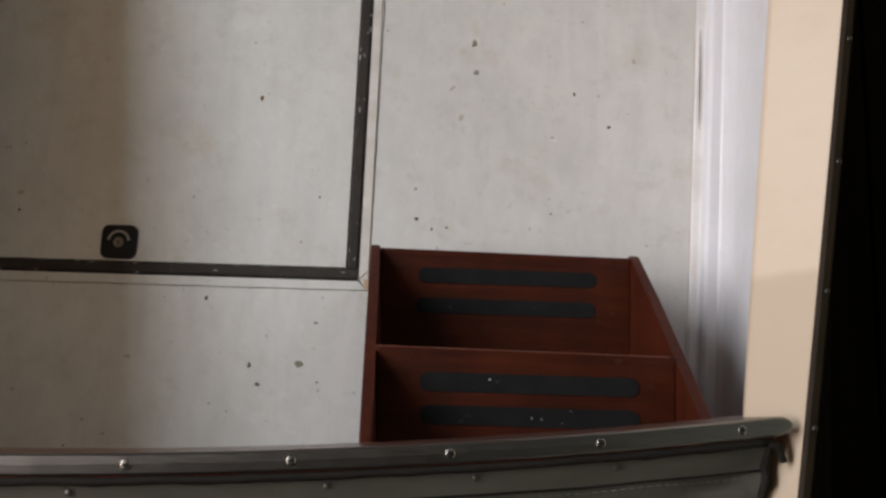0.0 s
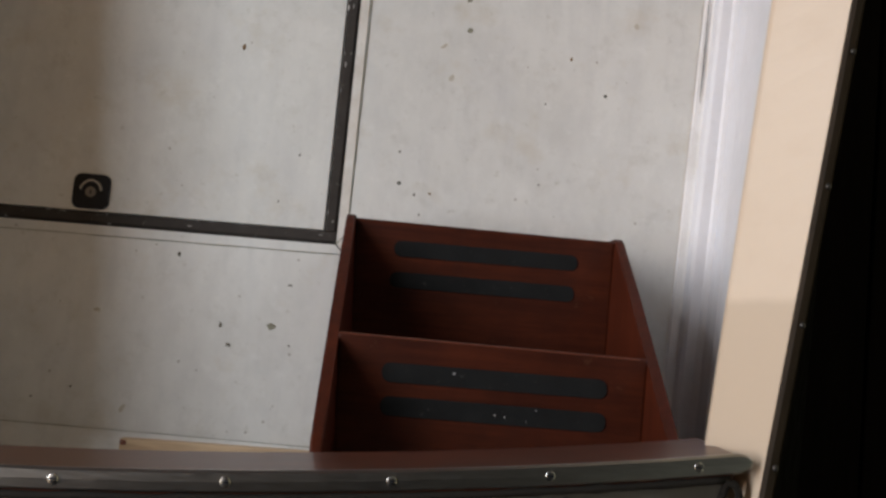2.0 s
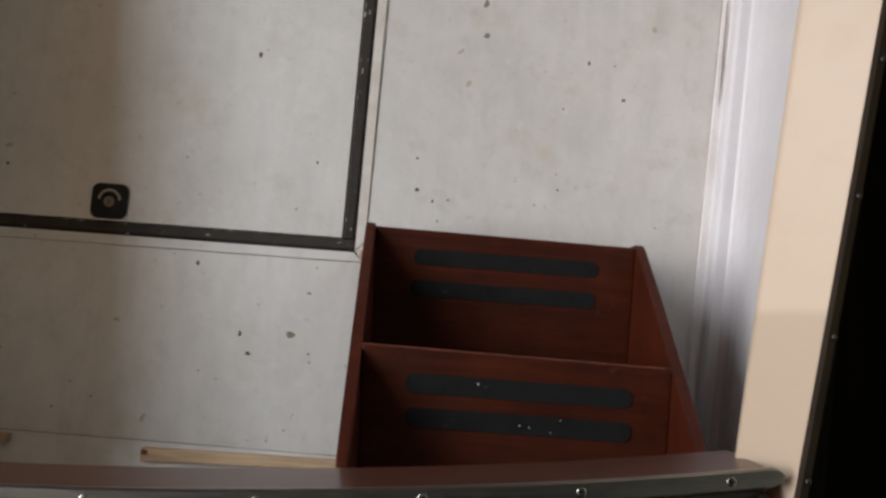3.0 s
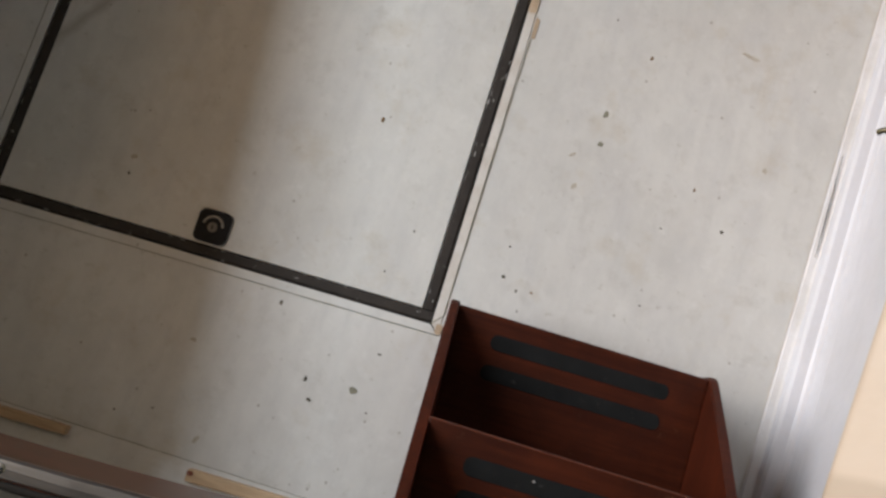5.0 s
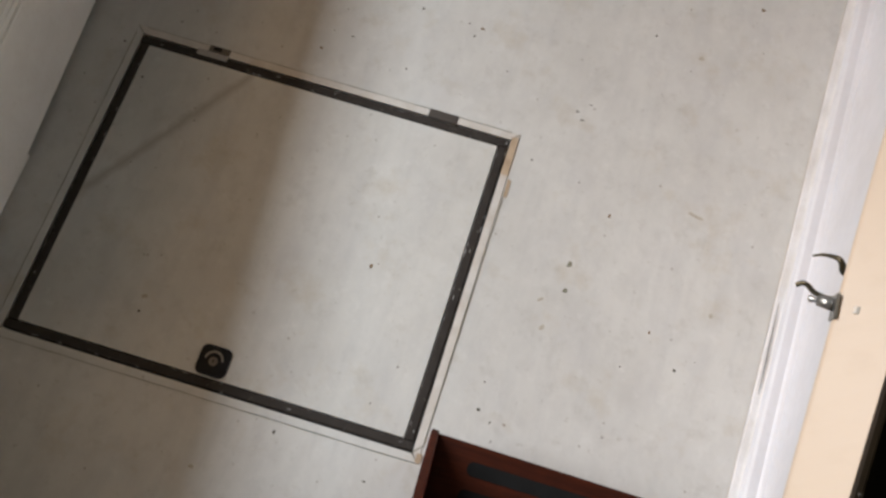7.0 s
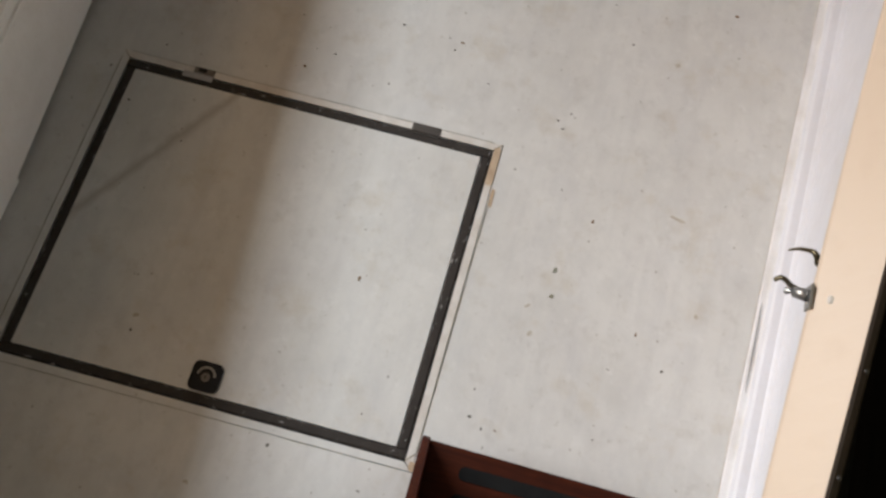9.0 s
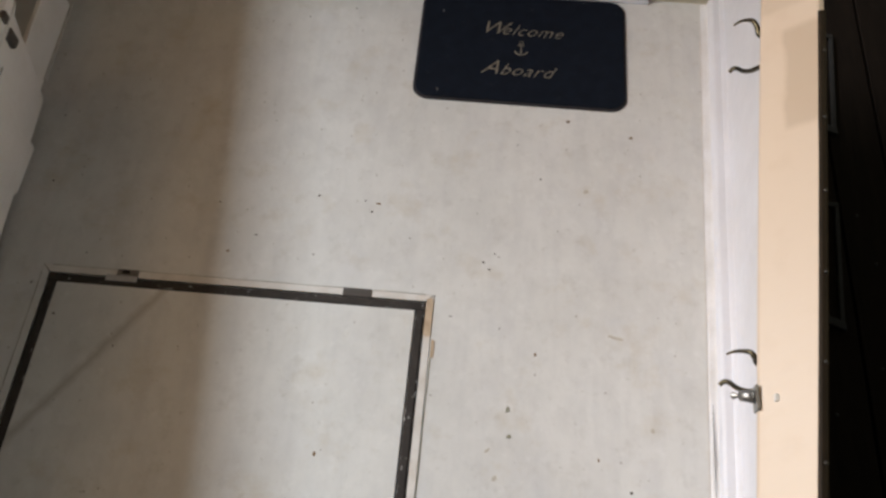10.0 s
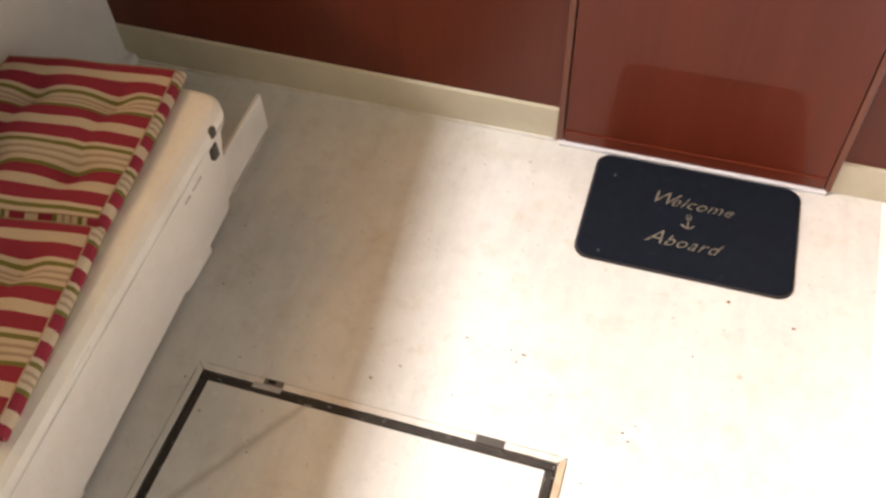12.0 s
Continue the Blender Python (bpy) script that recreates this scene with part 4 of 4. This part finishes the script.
def gunwale_hook(y, fitting):
    """Double coat hook on the bulwark face, its two prongs reaching in past the edge of the gunwale."""
    root = thing("gunwale_hook", "dark bronze double hook under the gunwale" + (" with a chrome fitting" if fitting else ""), "hook", "hooks under the gunwale")
    a, f = x_in(y), x_face(y, 0.53)
    s, s2 = (1.0, 1.0) if fitting else (1.35, 2.0)
    part("plate", cuboid((f - 0.008, y - 0.035 * s, 0.495), (f + 0.006, y + 0.03 * s, 0.575), 0.003), M_BRONZE, root)
    horn("prong", [(f - 0.004, y - 0.026 * s, 0.545), (a + 0.042, y - 0.023 * s, 0.528), (a + 0.0275, y - 0.018 * s, 0.505), (a + 0.0235, y - 0.010 * s, 0.485), (a + 0.0175, y + 0.002 * s, 0.465),
                   (a + 0.0130, y + 0.014 * s, 0.452), (a + 0.0065, y + 0.018 * s, 0.446), (a + 0.0005, y + 0.0145 * s, 0.440)], 0.0046, 0.0036, root)
    horn("prong", [(f - 0.004, y + 0.012 * s2, 0.525), (a + 0.038, y + 0.020 * s2, 0.518), (a + 0.0300, y + 0.028 * s2, 0.522), (a + 0.0240, y + 0.035 * s2, 0.523), (a + 0.0165, y + 0.0395 * s2, 0.516), (a + 0.0070, y + 0.0425 * s2, 0.506),
                   (a - 0.0035, y + 0.041 * s2, 0.497)], 0.0062, 0.0016, root)
    if fitting:
        yp = y - 0.073
        e = x_in(yp)
        q = part("snap_plate", cuboid((e - 0.0042, yp - 0.018, 0.612), (e - 0.0004, yp + 0.016, 0.630), 0.0012), M_SCREW, root, "dull steel plate")
        part("barrel", tube([(e - 0.003, yp + 0.003, 0.616), (e - 0.010, yp + 0.006, 0.610), (e - 0.017, yp + 0.008, 0.604)], [0.0082, 0.0078, 0.0068], 14), M_CHROME, q, "chrome barrel", True)
        part("knob", tube([(e - 0.017, yp + 0.008, 0.604), (e - 0.020, yp + 0.009, 0.601), (e - 0.024, yp + 0.010, 0.598), (e - 0.026, yp + 0.010, 0.596)], [0.003, 0.0030, 0.0052, 0.0036], 10), M_CHROME, q, smooth=True)
        part("pad", cuboid((e + 0.0145, yp - 0.010, 0.630), (e + 0.0215, yp + 0.001, 0.6425), 0.002), M_TRIM, root, "small white sealant dab")
    return root


# ---- specks of dirt on the deck: x, y, radius, rusty or dark ----
SPECKS = [(0.183, 0.439, .0066, 0), (0.188, 0.384, .005, 0), (-0.096, -0.150, .0066, 0), (0.234, 0.563, .0042, 1), (0.293, 1.176, .0046, 1), (0.443, 1.140, .0044, 1),
          (0.232, 1.003, .0030, 0), (-0.272, 0.912, .0032, 0), (-0.134, 0.902, .0042, 1), (0.113, 0.772, .0030, 0), (-0.451, 0.750, .0032, 1), (-0.396, 0.797, .0028, 0),
          (0.092, 0.109, .0034, 0), (0.119, 0.092, .0024, 0), (-0.162, -0.186, .0042, 0), (-0.178, -0.155, .0038, 0), (-0.259, -0.045, .0036, 0), (-0.191, 0.315, .0040, 1),
          (0.145, 0.096, .0024, 1), (0.366, 0.351, .0030, 1), (0.429, 0.293, .0034, 0), (0.051, 0.635, .0026, 0), (-0.857, 0.636, .0030, 0), (-0.787, 0.567, .0034, 0),
          (0.137, 0.795, .0026, 0), (0.127, 0.755, .0032, 0), (-0.262, 0.758, .0024, 0)]
MARKS = [(-0.054, 0.818, .0020), (-0.494, 0.875, .0020), (-0.146, 0.880, .0028), (-0.165, 0.907, .0022), (0.088, 0.163, .0022), (0.327, 0.129, .0022), (0.327, 0.269, .0022), (-0.078, 0.140, .0022),
         (-0.106, 0.059, .0018), (-0.063, -0.179, .0022), (-0.071, -0.079, .0026), (-0.409, -0.276, .0022), (-0.470, -0.297, .0020), (0.130, 0.059, .0018), (-0.643, 0.505, .0022), (-0.759, 0.718, .0020),
         (-0.263, 1.496, .0026), (-0.379, 1.455, .0022), (-0.133, 1.398, .0020), (0.174, 1.095, .0018), (0.157, 0.616, .0018), (-0.888, 0.897, .0024), (-0.915, 1.083, .0024), (-0.589, 0.094, .0030)]
# broad faint stains: x, y, length, width, angle
STAINS = [(0.164, 0.297, .016, .008, 70), (0.402, 0.616, .034, .009, -12), (0.338, 0.978, .014, .011, 20), (0.146, 0.352, .013, .009, 40), (-0.381, -0.148, .016, .006, -20), (-0.322, -0.304, .018, .006, 60), (-0.590, 0.125, .014, .009, 30), (0.475, 0.42, .012, .008, 50)]


def speck_mesh(rows, seed):
    rng = random.Random(seed)
    bms = []
    for x, y, r in rows:
        n = 9
        st = rng.uniform(0.7, 1.4)
        rr = [r * rng.uniform(0.65, 1.2) for _ in range(n)]
        a0 = rng.uniform(0, 6)
        ring = [(x + q * st * math.cos(a0 + 2 * math.pi * i / n), y + q / st * math.sin(a0 + 2 * math.pi * i / n)) for i, q in enumerate(rr)]
        low = 0.0012 if HX0 < x < HX1 and HY0 < y < HY1 else 0.0
        bms.append(sweep([[(px, py, low) for px, py in ring], [(x + (px - x) * 0.8, y + (py - y) * 0.8, low + 0.0009) for px, py in ring]]))
    return merge(*bms)


def dirt():
    rng = random.Random(5)
    dark = [(x, y, r) for x, y, r, k in SPECKS if not k]
    rust = [(x, y, r) for x, y, r, k in SPECKS if k]
    dark += MARKS
    while len(dark) < 95:
        x, y = rng.uniform(-0.95, 0.55), rng.uniform(-0.3, 1.5)
        if not (0.0 < x < 0.47 and y < 0.06) and not (-0.11 < x < 0.46 and y > 1.18):
            dark.append((x, y, rng.uniform(0.0008, 0.0016)))
    grime = [q for q in dark if 0.0018 <= q[2] < 0.0045]
    dark = [q for q in dark if q not in grime]
    blots = []
    for x, y, l, w, a in STAINS:
        bm = speck_mesh([(0, 0, 0.5)], int(1000 * (x + 2)))
        for v in bm.verts:
            p = Matrix.Rotation(radians(a), 2) @ Vector((v.co.x * l, v.co.y * w))
            v.co = (x + p.x, y + p.y, (0.0013 if HX0 < x < HX1 and HY0 < y < HY1 else 0.0002) + (0.0003 if v.co.z > 0.0005 else 0.0))
        blots.append(bm)
    tagged(mesh_object("deck_stains", merge(*blots), M_STAIN), "faint greyish brown stains on the white deck", "dirt", kind="stuff")
    for name, rows, m, lab in (("dirt_specks", dark, M_SPECK, "greyish brown dirt specks scattered over the white deck"), ("grime_specks", grime, M_GRIME, "small dark grime specks scattered over the white deck"), ("rust_specks", rust, M_RUST, "small rusty brown specks scattered over the white deck")):
        tagged(mesh_object(name, speck_mesh(rows, 3), m), lab, "dirt", kind="stuff")


# ---- water, assumed dock, and unseen overhead and walls that shape the light ----
def surroundings():
    tagged(mesh_object("water", cuboid((-60, -60, -0.75), (60, 60, -0.45)), M_WATER), "dark harbour water", "water", kind="structure")
    # unseen overhead, notched to port to let more sky reach the cooler
    tagged(mesh_object("ceiling", prism([(-1.7, -2.2), (1.6, -2.2), (1.6, 0.75), (0.0, 0.75), (-0.9, 0.2), (-1.7, -0.3)], 2, 2.6, 2.66), M_OVER), "unseen overhead added to cut the sky light on the cockpit", "ceiling", kind="structure")
    # assumed dock; its near-black planks keep the area outside the gunwale dark
    dock = thing("dock", "near-black plank dock filling the dark area alongside the boat", "dock")
    x = 0.79
    while x < 2.6:
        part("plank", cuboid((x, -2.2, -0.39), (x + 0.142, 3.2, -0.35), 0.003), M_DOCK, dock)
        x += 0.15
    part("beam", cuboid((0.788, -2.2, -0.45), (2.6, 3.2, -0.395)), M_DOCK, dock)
    for x, y in ((1.0, 0.62), (1.16, 1.05), (1.0, 1.4), (1.16, 0.5), (1.13, 1.2), (1.13, 0.75)):
        part("nail", screw_head(x, y, -0.349, 0.005), M_BRACKET, dock, smooth=True)
    # two dark walls out of view, added to keep low light out
    tagged(mesh_object("dock_wall", cuboid((2.6, -2.2, -0.45), (2.7, 3.2, 0.3)), M_DOCK), "unseen dark wall added behind the dock to block light", "wall", kind="structure")
    tagged(mesh_object("wall_aft", cuboid((-3.2, -2.3, -0.45), (2.7, -2.2, 2.6)), M_DOCK), "unseen dark wall added astern to block light", "wall", kind="structure")
    # unseen screen; its sloping top sets the shadow edge along the deck
    shade_caster = sweep([[(-1.68, y, -0.45), (-1.66, y, -0.45), (-1.66, y, 1.164 - 0.098 * y), (-1.68, y, 1.164 - 0.098 * y)] for y in (-2.2, 3.2)])
    tagged(mesh_object("wall_shade_port", shade_caster, M_SCREEN), "unseen tan screen added to port to shade the deck", "wall", kind="structure")
    for xa, ya, xb, yb in ((1.050, 0.867, 1.080, 1.216), (1.109, 1.490, 1.143, 1.838)):
        root = thing("dock_bracket", "thin grey metal bracket lying on the dark dock", "bracket", "brackets on the dock")
        part("bar", prism([(xa - 0.012, ya), (xa, ya), (xb, yb), (xb - 0.012, yb)], 2, -0.35, -0.338, 0.002), M_BRACKET, root)
        part("foot", prism([(xa - 0.075, ya + 0.004), (xa, ya - 0.026), (xa, ya - 0.001), (xa - 0.07, ya + 0.026)], 2, -0.35, -0.334, 0.002), M_BRACKET, root)
        part("foot", prism([(xb - 0.05, yb + 0.001), (xb, yb + 0.001), (xb, yb + 0.016), (xb - 0.05, yb + 0.016)], 2, -0.35, -0.338, 0.002), M_BRACKET, root)


curb_crack()
bulkhead()
cabin_door()
transom()
deck_hatch()
snap_strip()
boarding_steps()
marine_cooler()
kick_board()
cushion(-1.232, 0.937, 0.43, 0.462, 7.5, "red and sand striped tufted cushion at the cooler's end")
cushion(-1.162, 0.462, 0.43, 0.452, 9.5, "red and sand striped tufted cushion overlapped by its neighbour")
welcome_mat()
transom_canvas()
gunwale_hook(0.338, True)
gunwale_hook(0.956, False)
dirt()
surroundings()
